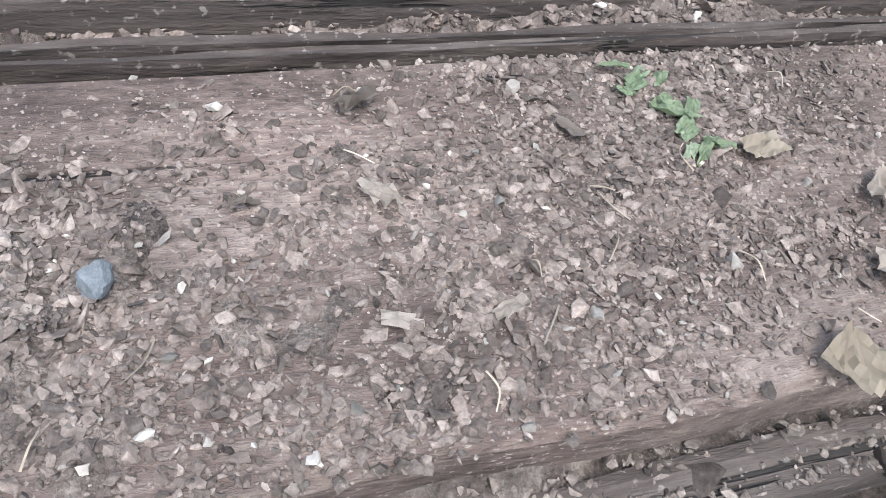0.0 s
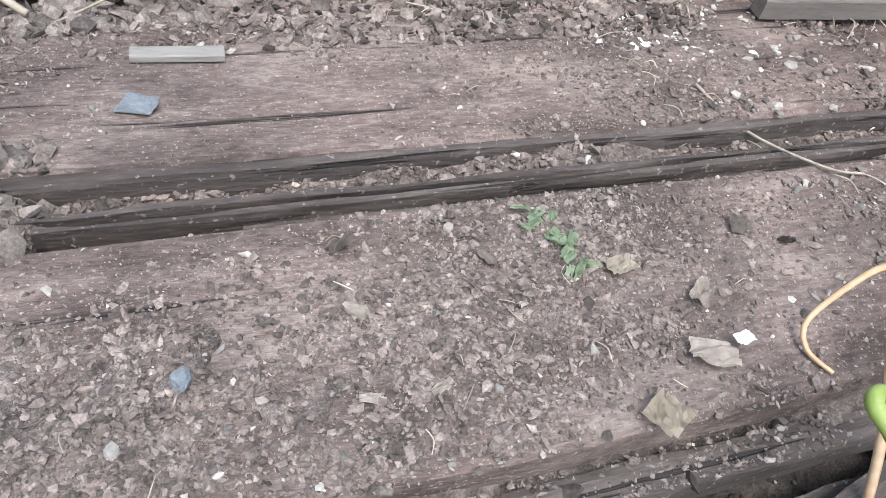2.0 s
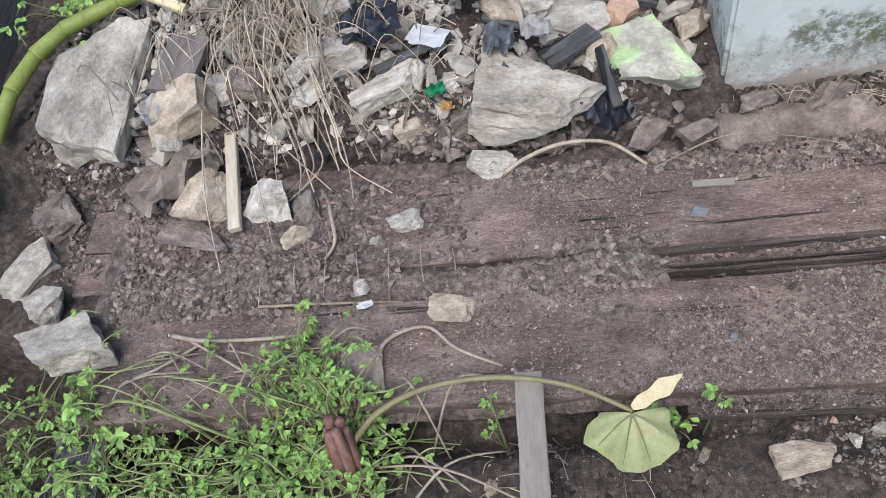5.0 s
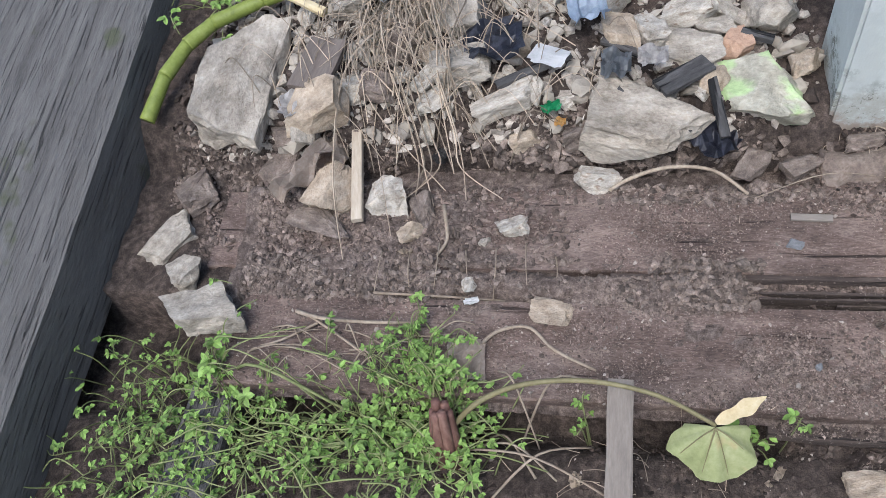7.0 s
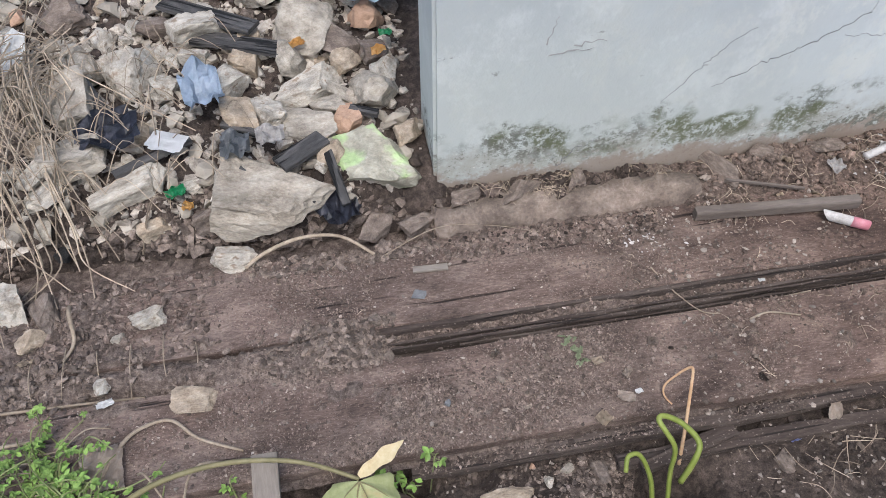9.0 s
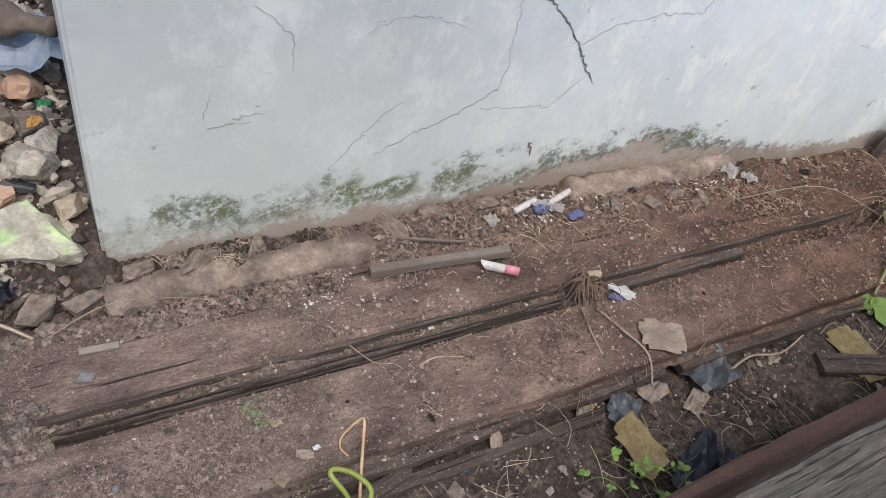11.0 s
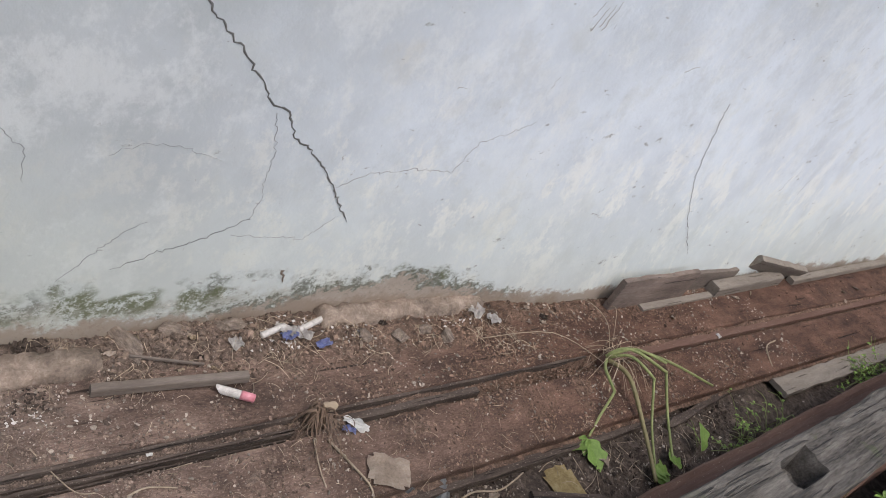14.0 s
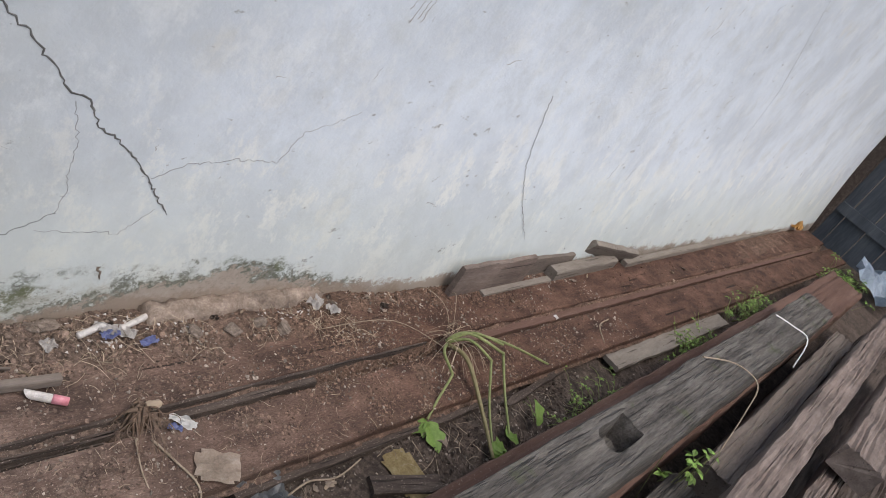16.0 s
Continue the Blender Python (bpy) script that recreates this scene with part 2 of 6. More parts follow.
ORANGEBIT = mat("orange wrapper", ((0.42, 0.2, 0.05), (0.55, 0.3, 0.08), (0.62, 0.45, 0.2)), 60, 200, 0.5, 0.2, spec=0.5)
REDROT = mat("wine-red dead stem", ((0.07, 0.034, 0.027), (0.15, 0.078, 0.06), (0.26, 0.16, 0.125)), 30, 160, 0.7, 0.4, (1, 1, 0.2))
SCUFF = mat("grey scuff mark", ((0.25, 0.25, 0.24), (0.34, 0.34, 0.33), (0.43, 0.44, 0.44)), 60, 300, 0.95, 0.2)
DARKROOT = mat("dead brown root", ((0.055, 0.036, 0.026), (0.12, 0.083, 0.06), (0.23, 0.17, 0.125)), 40, 200, 0.85, 0.4)
SEAM = mat("fine crack", ((0.13, 0.135, 0.14), (0.19, 0.195, 0.2), (0.27, 0.275, 0.28)), 30, 200, 0.95, 0.2)
HAIR = mat("hairline crack", ((0.22, 0.23, 0.235), (0.28, 0.29, 0.3), (0.35, 0.36, 0.37)), 30, 200, 0.95, 0.2)
DARK = mat("crack shadow line", ((0.06, 0.06, 0.06), (0.12, 0.12, 0.12), (0.2, 0.2, 0.2)), 40, 200, 0.95, 0.2)
FENCE = mat("blue-grey fence timber", ((0.03, 0.037, 0.047), (0.062, 0.073, 0.088), (0.11, 0.122, 0.135)), 8, 80, 0.85, 0.4, (1, 1, 0.15))


def wall_material():
    """Limewashed plaster: blotches, drips of white bloom, and a moss and dirt band above the ground."""
    m = bpy.data.materials.new("limewashed plaster")
    m.use_nodes = True
    nt = m.node_tree
    n, l = nt.nodes, nt.links
    b = n["Principled BSDF"]
    b.inputs["Roughness"].default_value = 0.8
    tc = n.new("ShaderNodeTexCoord")

    def noise_at(scale, detail=5, stretch=(1, 1, 1), rough=0.6, turn=0.0):
        mp = n.new("ShaderNodeMapping"); mp.inputs["Scale"].default_value = stretch; mp.inputs["Rotation"].default_value = (0, turn, 0)
        l.new(tc.outputs["Object"], mp.inputs[0])
        x = n.new("ShaderNodeTexNoise"); x.inputs["Scale"].default_value = scale; x.inputs["Detail"].default_value = detail; x.inputs["Roughness"].default_value = rough
        l.new(mp.outputs[0], x.inputs["Vector"])
        return x.outputs["Fac"]

    def step(v, a, c):
        r = n.new("ShaderNodeMapRange"); r.inputs[1].default_value = a; r.inputs[2].default_value = c
        r.interpolation_type = "SMOOTHSTEP"
        l.new(v, r.inputs[0])
        return r.outputs[0]

    def mul(a, c):
        x = n.new("ShaderNodeMath"); x.operation = "MULTIPLY"
        for i, v in enumerate((a, c)):
            if isinstance(v, float):
                x.inputs[i].default_value = v
            else:
                l.new(v, x.inputs[i])
        return x.outputs[0]

    def plus(a, c, k=1.0):
        x = n.new("ShaderNodeMath"); x.operation = "MULTIPLY_ADD"
        l.new(c, x.inputs[0]); x.inputs[1].default_value = k; l.new(a, x.inputs[2])
        return x.outputs[0]

    def over(base, fac, col):
        x = n.new("ShaderNodeMix"); x.data_type = "RGBA"
        l.new(fac, x.inputs[0])
        if isinstance(base, tuple):
            x.inputs[6].default_value = (*base, 1)
        else:
            l.new(base, x.inputs[6])
        x.inputs[7].default_value = (*col, 1)
        return x.outputs[2]

    sep = n.new("ShaderNodeSeparateXYZ"); l.new(tc.outputs["Object"], sep.inputs[0])
    z = sep.outputs[2]
    big, mid, fine = noise_at(2.2, 5), noise_at(9, 6), noise_at(70, 5, rough=0.75)
    drips = noise_at(7, 9, (1.1, 1, 0.7), 0.8, 0.5)
    c = over((0.54, 0.595, 0.66), step(big, 0.36, 0.62), (0.66, 0.725, 0.805))
    c = over(c, mul(step(mid, 0.5, 0.72), 0.35), (0.5, 0.53, 0.52))
    c = over(c, mul(mul(step(drips, 0.5, 0.6), step(plus(z, big, 0.6), 1.15, 0.6)), 0.72), (0.8, 0.81, 0.79))
    c = over(c, mul(step(noise_at(5, 5, (1, 1, 0.7)), 0.62, 0.75), 0.35), (0.62, 0.6, 0.52))
    c = over(c, mul(step(noise_at(38, 7, (1, 1, 0.6), 0.8), 0.52, 0.7), 0.3), (0.74, 0.77, 0.79))
    c = over(c, mul(step(noise_at(30, 7, (1, 1, 0.7), 0.8, 0.4), 0.55, 0.72), 0.28), (0.4, 0.43, 0.45))
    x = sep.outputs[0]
    # greyer and darker towards the wall's left end
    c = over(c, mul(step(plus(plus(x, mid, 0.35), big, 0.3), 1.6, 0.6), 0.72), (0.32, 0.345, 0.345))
    c = over(c, mul(step(noise_at(6.5, 8, (1, 1, 0.8), 0.78, 0.4), 0.49, 0.64), 0.36), (0.75, 0.78, 0.79))
    c = over(c, mul(step(noise_at(5, 8, (1, 1, 0.9), 0.78, 1.1), 0.51, 0.66), 0.32), (0.43, 0.465, 0.49))
    low = step(plus(z, big, -0.35), 0.42, -0.08)
    c = over(c, mul(low, 0.55), (0.5, 0.545, 0.49))
    # height over the wavering upper edge of the splash line, which falls away along the wall
    drop = n.new("ShaderNodeMapRange"); drop.interpolation_type = "SMOOTHSTEP"
    l.new(x, drop.inputs[0])
    for k, v in ((1, 1.35), (2, 1.85), (3, 0.105), (4, -0.02)):
        drop.inputs[k].default_value = v
    edge = plus(plus(plus(plus(z, drop.outputs[0], -1.0), noise_at(7, 5), -0.14), fine, -0.06), noise_at(24, 6, rough=0.8), -0.06)
    below = step(edge, -0.115, -0.15)
    c = over(c, mul(mul(below, step(noise_at(30, 8, rough=0.8), 0.36, 0.58)), 0.75), (0.33, 0.325, 0.28))
    c = over(c, mul(mul(below, step(noise_at(52, 7, rough=0.85), 0.55, 0.6)), 0.85), (0.13, 0.125, 0.1))
    c = over(c, mul(mul(below, step(noise_at(44, 6, (0.6, 1, 1.2), 0.8), 0.6, 0.64)), 0.7), (0.62, 0.62, 0.58))
    line = mul(step(edge, -0.07, -0.11), step(edge, -0.2, -0.14))
    c = over(c, mul(mul(line, mul(step(noise_at(4.5, 4), 0.46, 0.54), step(noise_at(48, 8, rough=0.85), 0.45, 0.54))), 0.9), (0.105, 0.11, 0.085))
    c = over(c, mul(mul(line, mul(step(noise_at(3.6, 3, turn=0.7), 0.56, 0.61), step(noise_at(60, 6, rough=0.85), 0.42, 0.52))), 0.9), (0.1, 0.112, 0.055))
    dx = n.new("ShaderNodeMath"); dx.operation = "SUBTRACT"; l.new(x, dx.inputs[0]); dx.inputs[1].default_value = 1.28
    ab = n.new("ShaderNodeMath"); ab.operation = "ABSOLUTE"; l.new(dx.outputs[0], ab.inputs[0])
    bare = plus(plus(plus(z, ab.outputs[0], 0.22), noise_at(14, 7, rough=0.7), -0.26), fine, -0.1)
    c = over(c, mul(mul(step(bare, -0.035, -0.055), step(noise_at(40, 7, rough=0.85), 0.4, 0.5)), 0.85), (0.1, 0.105, 0.075))
    c = over(c, mul(step(bare, -0.06, -0.08), 0.9), (0.36, 0.31, 0.265))
    c = over(c, mul(mul(step(bare, -0.06, -0.08), step(noise_at(46, 8, rough=0.85), 0.5, 0.62)), 0.6), (0.19, 0.155, 0.125))
    foot = plus(plus(z, mid, -0.12), fine, -0.1)
    c = over(c, mul(step(foot, -0.055, -0.085), 0.85), (0.27, 0.215, 0.17))
    c = over(c, mul(mul(step(noise_at(26, 4, (0.5, 1, 1.2), 0.6, 0.9), 0.66, 0.69), step(fine, 0.45, 0.6)), 0.7), (0.2, 0.2, 0.19))
    c = over(c, mul(step(noise_at(16, 5, (2.2, 1, 0.55), 0.7, 0.6), 0.69, 0.71), 0.6), (0.28, 0.28, 0.28))
    l.new(c, b.inputs["Base Color"])
    h = plus(mid, fine, 0.4)
    bp = n.new("ShaderNodeBump"); bp.inputs["Strength"].default_value = 0.55; bp.inputs["Distance"].default_value = 0.006
    l.new(h, bp.inputs["Height"]); l.new(bp.outputs[0], b.inputs["Normal"])
    return m


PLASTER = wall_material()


# ---------------------------------------------------------------- builders
def part(name, bm, material, parent=None, label="", smooth=False):
    me = bpy.data.meshes.new(name)
    bmesh.ops.recalc_face_normals(bm, faces=bm.faces[:])
    bm.to_mesh(me)
    bm.free()
    me.materials.append(material)
    if smooth:
        me.polygons.foreach_set("use_smooth", [True] * len(me.polygons))
    ob = new(name, me)
    if parent:
        ob.parent = parent
    if label:
        ob["label"] = label
    return ob


def grid_object(name, xs, ys, zs, material, smooth=True):
    """A sheet over the crossing lines xs, ys with heights zs[j, i]."""
    nx, ny = len(xs), len(ys)
    X, Y = np.meshgrid(xs, ys)
    co = np.stack([X, Y, zs], -1).reshape(-1, 3)
    i = np.arange(nx * ny).reshape(ny, nx)
    f = np.stack([i[:-1, :-1], i[:-1, 1:], i[1:, 1:], i[1:, :-1]], -1).reshape(-1, 4)
    me = bpy.data.meshes.new(name)
    me.from_pydata(co.tolist(), [], f.tolist())
    me.materials.append(material)
    if smooth:
        me.polygons.foreach_set("use_smooth", [True] * len(me.polygons))
    return new(name, me)


_rng = np.random.default_rng(7)
_tab = _rng.random((256, 256))


def vnoise(x, y):
    """Smooth value noise on a lattice of 1, from -1 to 1."""
    x, y = np.asarray(x, float), np.asarray(y, float)
    xi, yi = np.floor(x).astype(int), np.floor(y).astype(int)
    u, v = x - xi, y - yi
    u, v = u * u * (3 - 2 * u), v * v * (3 - 2 * v)
    g = lambda a, c: _tab[a % 256, c % 256]
    return 2 * ((g(xi, yi) * (1 - u) + g(xi + 1, yi) * u) * (1 - v) + (g(xi, yi + 1) * (1 - u) + g(xi + 1, yi + 1) * u) * v) - 1


def fnoise(x, y, s, octaves=4):
    t, a = 0, 1.0
    for k in range(octaves):
        t = t + a * vnoise(np.asarray(x) * s + 17 * k, np.asarray(y) * s + 31 * k)
        s, a = s * 2.1, a * 0.5
    return t


def bump2(x, y, cx, cy, rx, ry):
    return np.exp(-(((x - cx) / rx) ** 2 + ((y - cy) / ry) ** 2))


def ramp01(v, a, c):
    t = np.clip((v - a) / (c - a), 0, 1)
    return t * t * (3 - 2 * t)


def ground_z(x, y):
    """The bare ground: a hollow in front of the planks, a gully behind them, and the rubble bank."""
    x, y = np.asarray(x, float), np.asarray(y, float)
    near = -0.062 - 0.07 * ramp01(x, 0.06, -0.02) * ramp01(y, 0.02, 0.07) - 0.1 * bump2(x, y, 0.37, 0.0, 0.085, 0.04) - 0.03 * ramp01(y, 0.0, -0.4)
    near = near + 0.035 * bump2(x, y, 0.2, 0.0, 0.12, 0.04) + 0.02 * bump2(x, y, 1.75, 0.02, 0.3, 0.06)
    bank = 0.02 + 0.10 * ramp01(y, 0.5, 0.62) + 0.12 * np.clip(y - 0.62, 0, 2.5) - 0.05
    bank = bank + 0.03 * bump2(x, y, -0.62, 0.62, 0.25, 0.12)
    gully = -0.07 - 0.07 * bump2(x, y, -0.25, 0.505, 0.45, 0.035)
    k = ramp01(y + 0.012 * fnoise(x, 0 * y, 7, 3), 0.518, 0.536)
    k = k * np.maximum(ramp01(x, 0.2, 0.11), ramp01(y, 0.62, 0.7))
    back = gully * (1 - k) + bank * k
    back = np.where(x < -0.75, np.maximum(back, -0.01), back)
    z = np.where(y < 0.25, near, back)
    calm = ramp01(np.hypot(x - 0.5, y), 8, 4)
    return z + calm * (0.012 * fnoise(x, y, 9) + 0.006 * fnoise(x, y, 45, 3))


def soil_z(x, y):
    """The soil that lies on the planks; below zero where the timber is bare."""
    x, y = np.asarray(x, float), np.asarray(y, float)
    f = -0.009 + 0 * x
    f += 0.016 * ramp01(x, -0.02, -0.1) * bump2(x, y, x, 0.285, 1, 0.045)
    f += 0.012 * ramp01(x, -0.25, -0.5) * ramp01(y, 0.27, 0.34)
    f += 0.028 * ramp01(x, -0.55, -0.8) * ramp01(y, 0.36, 0.45)
    f += 0.011 * bump2(x, y, 0.0, 0.17, 0.15, 0.075)
    f += 0.006 * bump2(x, y, 0.62, 0.17, 0.25, 0.07) + 0.005 * bump2(x, y, 0.4, 0.4, 0.3, 0.05)
    f += 0.008 * ramp01(y, 0.43, 0.5) * ramp01(x, 0.0, 0.12)
    f += 0.014 * bump2(x, y, 1.2, 0.54, 0.4, 0.06) + 0.014 * bump2(x, y, 1.4, 0.44, 0.35, 0.05)
    f += 0.012 * bump2(x, y, 0.78, 0.53, 0.16, 0.05) + 0.01 * bump2(x, y, 1.7, 0.56, 0.3, 0.05)
    f += np.clip(0.026 - 0.05 * (x - 0.1), 0, 0.026) * ramp01(y, 0.492, 0.53) * ramp01(x, 0.1, 0.16) * ramp01(x, 0.66, 0.6)
    f -= 0.05 * ramp01(x, -0.03, 0.01) * ramp01(x, 0.95, 0.9) * bump2(x, y, x, 0.26, 1, 0.011) + 0.009 * ramp01(x, -0.03, 0.01) * ramp01(x, 0.95, 0.9) * bump2(x, y, x, 0.288, 1, 0.018)
    f -= 0.026 * ramp01(x, -0.05, -0.1) * (bump2(x, y, x, 0.2545, 1, 0.0055) * ramp01(x, -0.25, -0.4) + 0.8 * bump2(x, y, x, 0.3065, 1, 0.0055)) * np.clip(0.55 + fnoise(x, 0 * y, 5, 2), 0, 1.2)
    f -= 0.03 * (bump2(x, y, -0.415, 0.262, 0.03, 0.009) + bump2(x, y, -0.475, 0.262, 0.022, 0.008))
    f -= 0.03 * ramp01(x, 1.52, 1.6) * bump2(x, y, x, 0.278, 1, 0.016)
    f += 0.005 * bump2(x, y, 1.25, 0.2, 0.35, 0.1) + 0.006 * bump2(x, y, 1.75, 0.2, 0.25, 0.08)
    f -= 0.022 * ramp01(x, 1.0, 1.06) * ramp01(x, 1.95, 1.85) * bump2(x, y, x, 0.284, 1, 0.019)
    f -= 0.035 * ramp01(x, 1.08, 1.14) * ramp01(x, 1.5, 1.46) * bump2(x, y, x, 0.2585, 1, 0.008)
    f += 0.012 * bump2(x, y, 5.5, 0.4, 0.9, 0.1) + 0.004 * ramp01(y, 0.5, 0.56) * ramp01(x, 2.0, 2.6)
    f -= 0.014 * ramp01(x, 1.5, 1.9) * ramp01(y, 0.5, 0.52)
    return f + 0.006 * fnoise(x, y, 14) + 0.0035 * fnoise(x, y, 70, 3)


def top_z(x, y):
    """The height of whatever lies uppermost: planks, soil or ground."""
    x, y = np.asarray(x, float), np.asarray(y, float)
    deck = np.where(((y > 0.085) & (y < 0.252)) | ((y > 0.308) & (y < 0.476)), 0.0, -0.026)
    on = (y > 0.085) & (y < 0.575) & (x > -0.87) & ((y < 0.476) | (x > 0.05))
    step = (y > 0.064) & (y < 0.086) & (x > 0.0) & (x < 1.05)
    return np.where(on, np.maximum(deck, soil_z(x, y)), np.where(step, -0.024, ground_z(x, y)))


def tz(x, y):
    return float(top_z(x, y))


def axis(points):
    """Grid lines, given as (start, end, step) runs."""
    return np.unique(np.concatenate([np.arange(a, c, s) for a, c, s in points]))


# ---------------------------------------------------------------- ground
gx = axis([(-80, -10, 10), (-10, -2, 0.8), (-2, -1.3, 0.1), (-1.3, 2.6, 0.013), (2.6, 7, 0.06), (7, 12, 0.7), (12, 90, 11)])
gy = axis([(-80, -10, 10), (-10, -2, 0.8), (-2, -0.6, 0.1), (-0.6, 1.5, 0.013), (1.5, 4, 0.1), (4, 12, 0.8), (12, 90, 11)])
GX, GY = np.meshgrid(gx, gy)
ground = grid_object("ground", gx, gy, ground_z(GX, GY), DAMPSOIL)
tagged(ground, "dark brown bare soil, lumpy and littered with debris", "ground", kind="structure")

sx = axis([(-0.9, 2.3, 0.006), (2.3, 6.7, 0.03)])
sy = axis([(0.075, 0.576, 0.006)])
SX, SY = np.meshgrid(sx, sy)
sz = soil_z(SX, SY)
sz = np.where((SY < 0.09) & (sz > -0.02), sz - 0.02, sz)
sz = np.where((SX < 0.05) & (SY > 0.47), -0.03, sz)
soil = grid_object("soil_layer", sx, sy, sz, SOIL)
tagged(soil, "crumbly brown soil spread over the old planks", "soil", kind="stuff")


# ---------------------------------------------------------------- wall, ledge and fence
def box(bm, x0, x1, y0, y1, z0, z1):
    m = Matrix.Translation(((x0 + x1) / 2, (y0 + y1) / 2, (z0 + z1) / 2)) @ Matrix.Diagonal((x1 - x0, y1 - y0, z1 - z0, 1))
    return bmesh.ops.create_cube(bm, size=1, matrix=m)["verts"]


bm = bmesh.new()
box(bm, 0.112, 7.1, 0.575, 0.72, -0.15, 2.7)
bmesh.ops.bevel(bm, geom=[e for e in bm.edges], offset=0.006, segments=2, affect="EDGES")
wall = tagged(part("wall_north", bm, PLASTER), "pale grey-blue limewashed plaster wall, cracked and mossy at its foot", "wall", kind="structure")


def batter(x, z):
    """How far the plaster stands out from the wall's plane: it flares towards the ground along the far stretch."""
    return (0.075 * float(ramp01(x, 1.0, 2.4))) * float(np.interp(z, (0.0, 0.15, 0.3, 0.5, 0.7, 0.95), (1.0, 0.78, 0.55, 0.28, 0.1, 0.0)))


bm = bmesh.new()
prev = None
for x in np.arange(1.0, 7.09, 0.02):
    row = [bm.verts.new((x, 0.5752 - 0.0012 * float(ramp01(x, 1.0, 1.2)) - batter(x, z) * (1 + 0.03 * float(fnoise(x, z * 3, 16, 3))), z)) for z in (-0.12, 0.0, 0.07, 0.15, 0.22, 0.3, 0.4, 0.5, 0.6, 0.7, 0.82, 0.95)]
    if prev:
        for k in range(len(row) - 1):
            bm.faces.new((prev[k], prev[k + 1], row[k + 1], row[k]))
    prev = row
part("plaster_batter", bm, PLASTER, wall, "plaster flaring out at the wall's foot", smooth=True)


def ribbon(points, width, y):
    """A thin uneven strip standing on the wall's face, along points of (x, z)."""
    rnd = random.Random(len(points) * 31 + int(points[0][0] * 100))
    fine = []
    for (a, c), (d, e) in zip(points, points[1:]):
        n = max(2, int(math.hypot(d - a, e - c) / 0.008))
        for i in range(n):
            k = i / n
            fine.append((a + (d - a) * k + rnd.uniform(-1, 1) * 0.0042, c + (e - c) * k + rnd.uniform(-1, 1) * 0.0042))
    fine.append(points[-1])
    bm = bmesh.new()
    prev = None
    for i, (a, c) in enumerate(fine):
        w = width * rnd.uniform(0.45, 1.1) * min(1, (len(fine) - i) / 8 + 0.2)
        p, q = fine[max(0, i - 1)], fine[min(len(fine) - 1, i + 1)]
        d = Vector((q[0] - p[0], q[1] - p[1])).normalized() * w / 2
        f = y - (batter(a, c) * 1.04 + 0.0008 if a > 1.0 else 0.0)
        row = [bm.verts.new((a - d.y, f, c + d.x)), bm.verts.new((a, f - 0.0004, c)), bm.verts.new((a + d.y, f, c - d.x))]
        if prev:
            for s in (0, 1):
                bm.faces.new((prev[s], prev[s + 1], row[s + 1], row[s]))
        prev = row
    return bm


CRACKS = [
    ([(0.42, 1.0), (0.46, 0.95), (0.5, 0.9), (0.585, 0.81), (0.634, 0.76), (0.649, 0.729), (0.679, 0.709), (0.697, 0.686), (0.724, 0.67), (0.754, 0.634), (0.78, 0.604), (0.809, 0.57), (0.837, 0.566), (0.872, 0.506), (0.907, 0.486), (0.947, 0.454), (1.001, 0.39), (1.041, 0.337), (1.073, 0.296)], 0.0044),
    ([(0.815, 0.559), (0.841, 0.48), (0.841, 0.415), (0.85, 0.36), (0.841, 0.309)], 0.0015),
    ([(0.841, 0.309), (0.788, 0.274), (0.73, 0.245), (0.679, 0.228), (0.64, 0.205), (0.601, 0.187)], 0.0026),
    ([(0.643, 0.301), (0.6, 0.27), (0.568, 0.234), (0.513, 0.163)], 0.002),
    ([(1.005, 0.392), (1.068, 0.428), (1.177, 0.449), (1.292, 0.444), (1.324, 0.53), (1.404, 0.566), (1.461, 0.599)], 0.002),
    ([(2.165, 0.727), (2.204, 0.6), (2.246, 0.481), (2.35, 0.33), (2.5, 0.173)], 0.0026),
    ([(0.37, 0.511), (0.407, 0.481), (0.429, 0.455), (0.437, 0.39)], 0.0016),
    ([(0.815, 0.265), (0.9, 0.258), (0.98, 0.249), (1.043, 0.313)], 0.0018),
    ([(0.344, 0.037), (0.37, 0.075), (0.406, 0.093)], 0.0024),
    ([(0.55, 0.453), (0.6, 0.475), (0.653, 0.479), (0.745, 0.449)], 0.0013),
    ([(3.45, 1.7), (3.683, 1.37), (3.964, 0.955), (4.007, 0.662)], 0.002),
]
for pts, w in CRACKS:
    part("crack", ribbon(pts, w, 0.5742), DARK if w > 0.004 else SEAM if w > 0.002 else HAIR, wall)

# short scuffs and a rust run on the plaster
rnd = random.Random(21)
for i in range(24):
    x, z, L, a = rnd.uniform(0.2, 3.6), rnd.uniform(0.22, 1.25), rnd.uniform(0.015, 0.07), rnd.uniform(0.2, 1.3)
    part("scuff", ribbon([(x, z), (x + L * math.cos(a) * 0.5, z + L * math.sin(a) * 0.5 + 0.003), (x + L * math.cos(a), z + L * math.sin(a))], rnd.uniform(0.0015, 0.004), 0.5741), SCUFF, wall)
for x, z, L in ((1.46, 0.83, 0.06), (1.475, 0.85, 0.05), (1.49, 0.84, 0.07), (1.44, 0.86, 0.04), (0.34, 0.31, 0.05), (0.3, 0.3, 0.07)):
    part("scuff", ribbon([(x, z), (x + 0.01, z + L / 2), (x + 0.014, z + L)] if x > 1 else [(x, z), (x + L / 2, z + 0.004), (x + L, z + 0.002)], 0.004, 0.5739), SCUFF, wall)
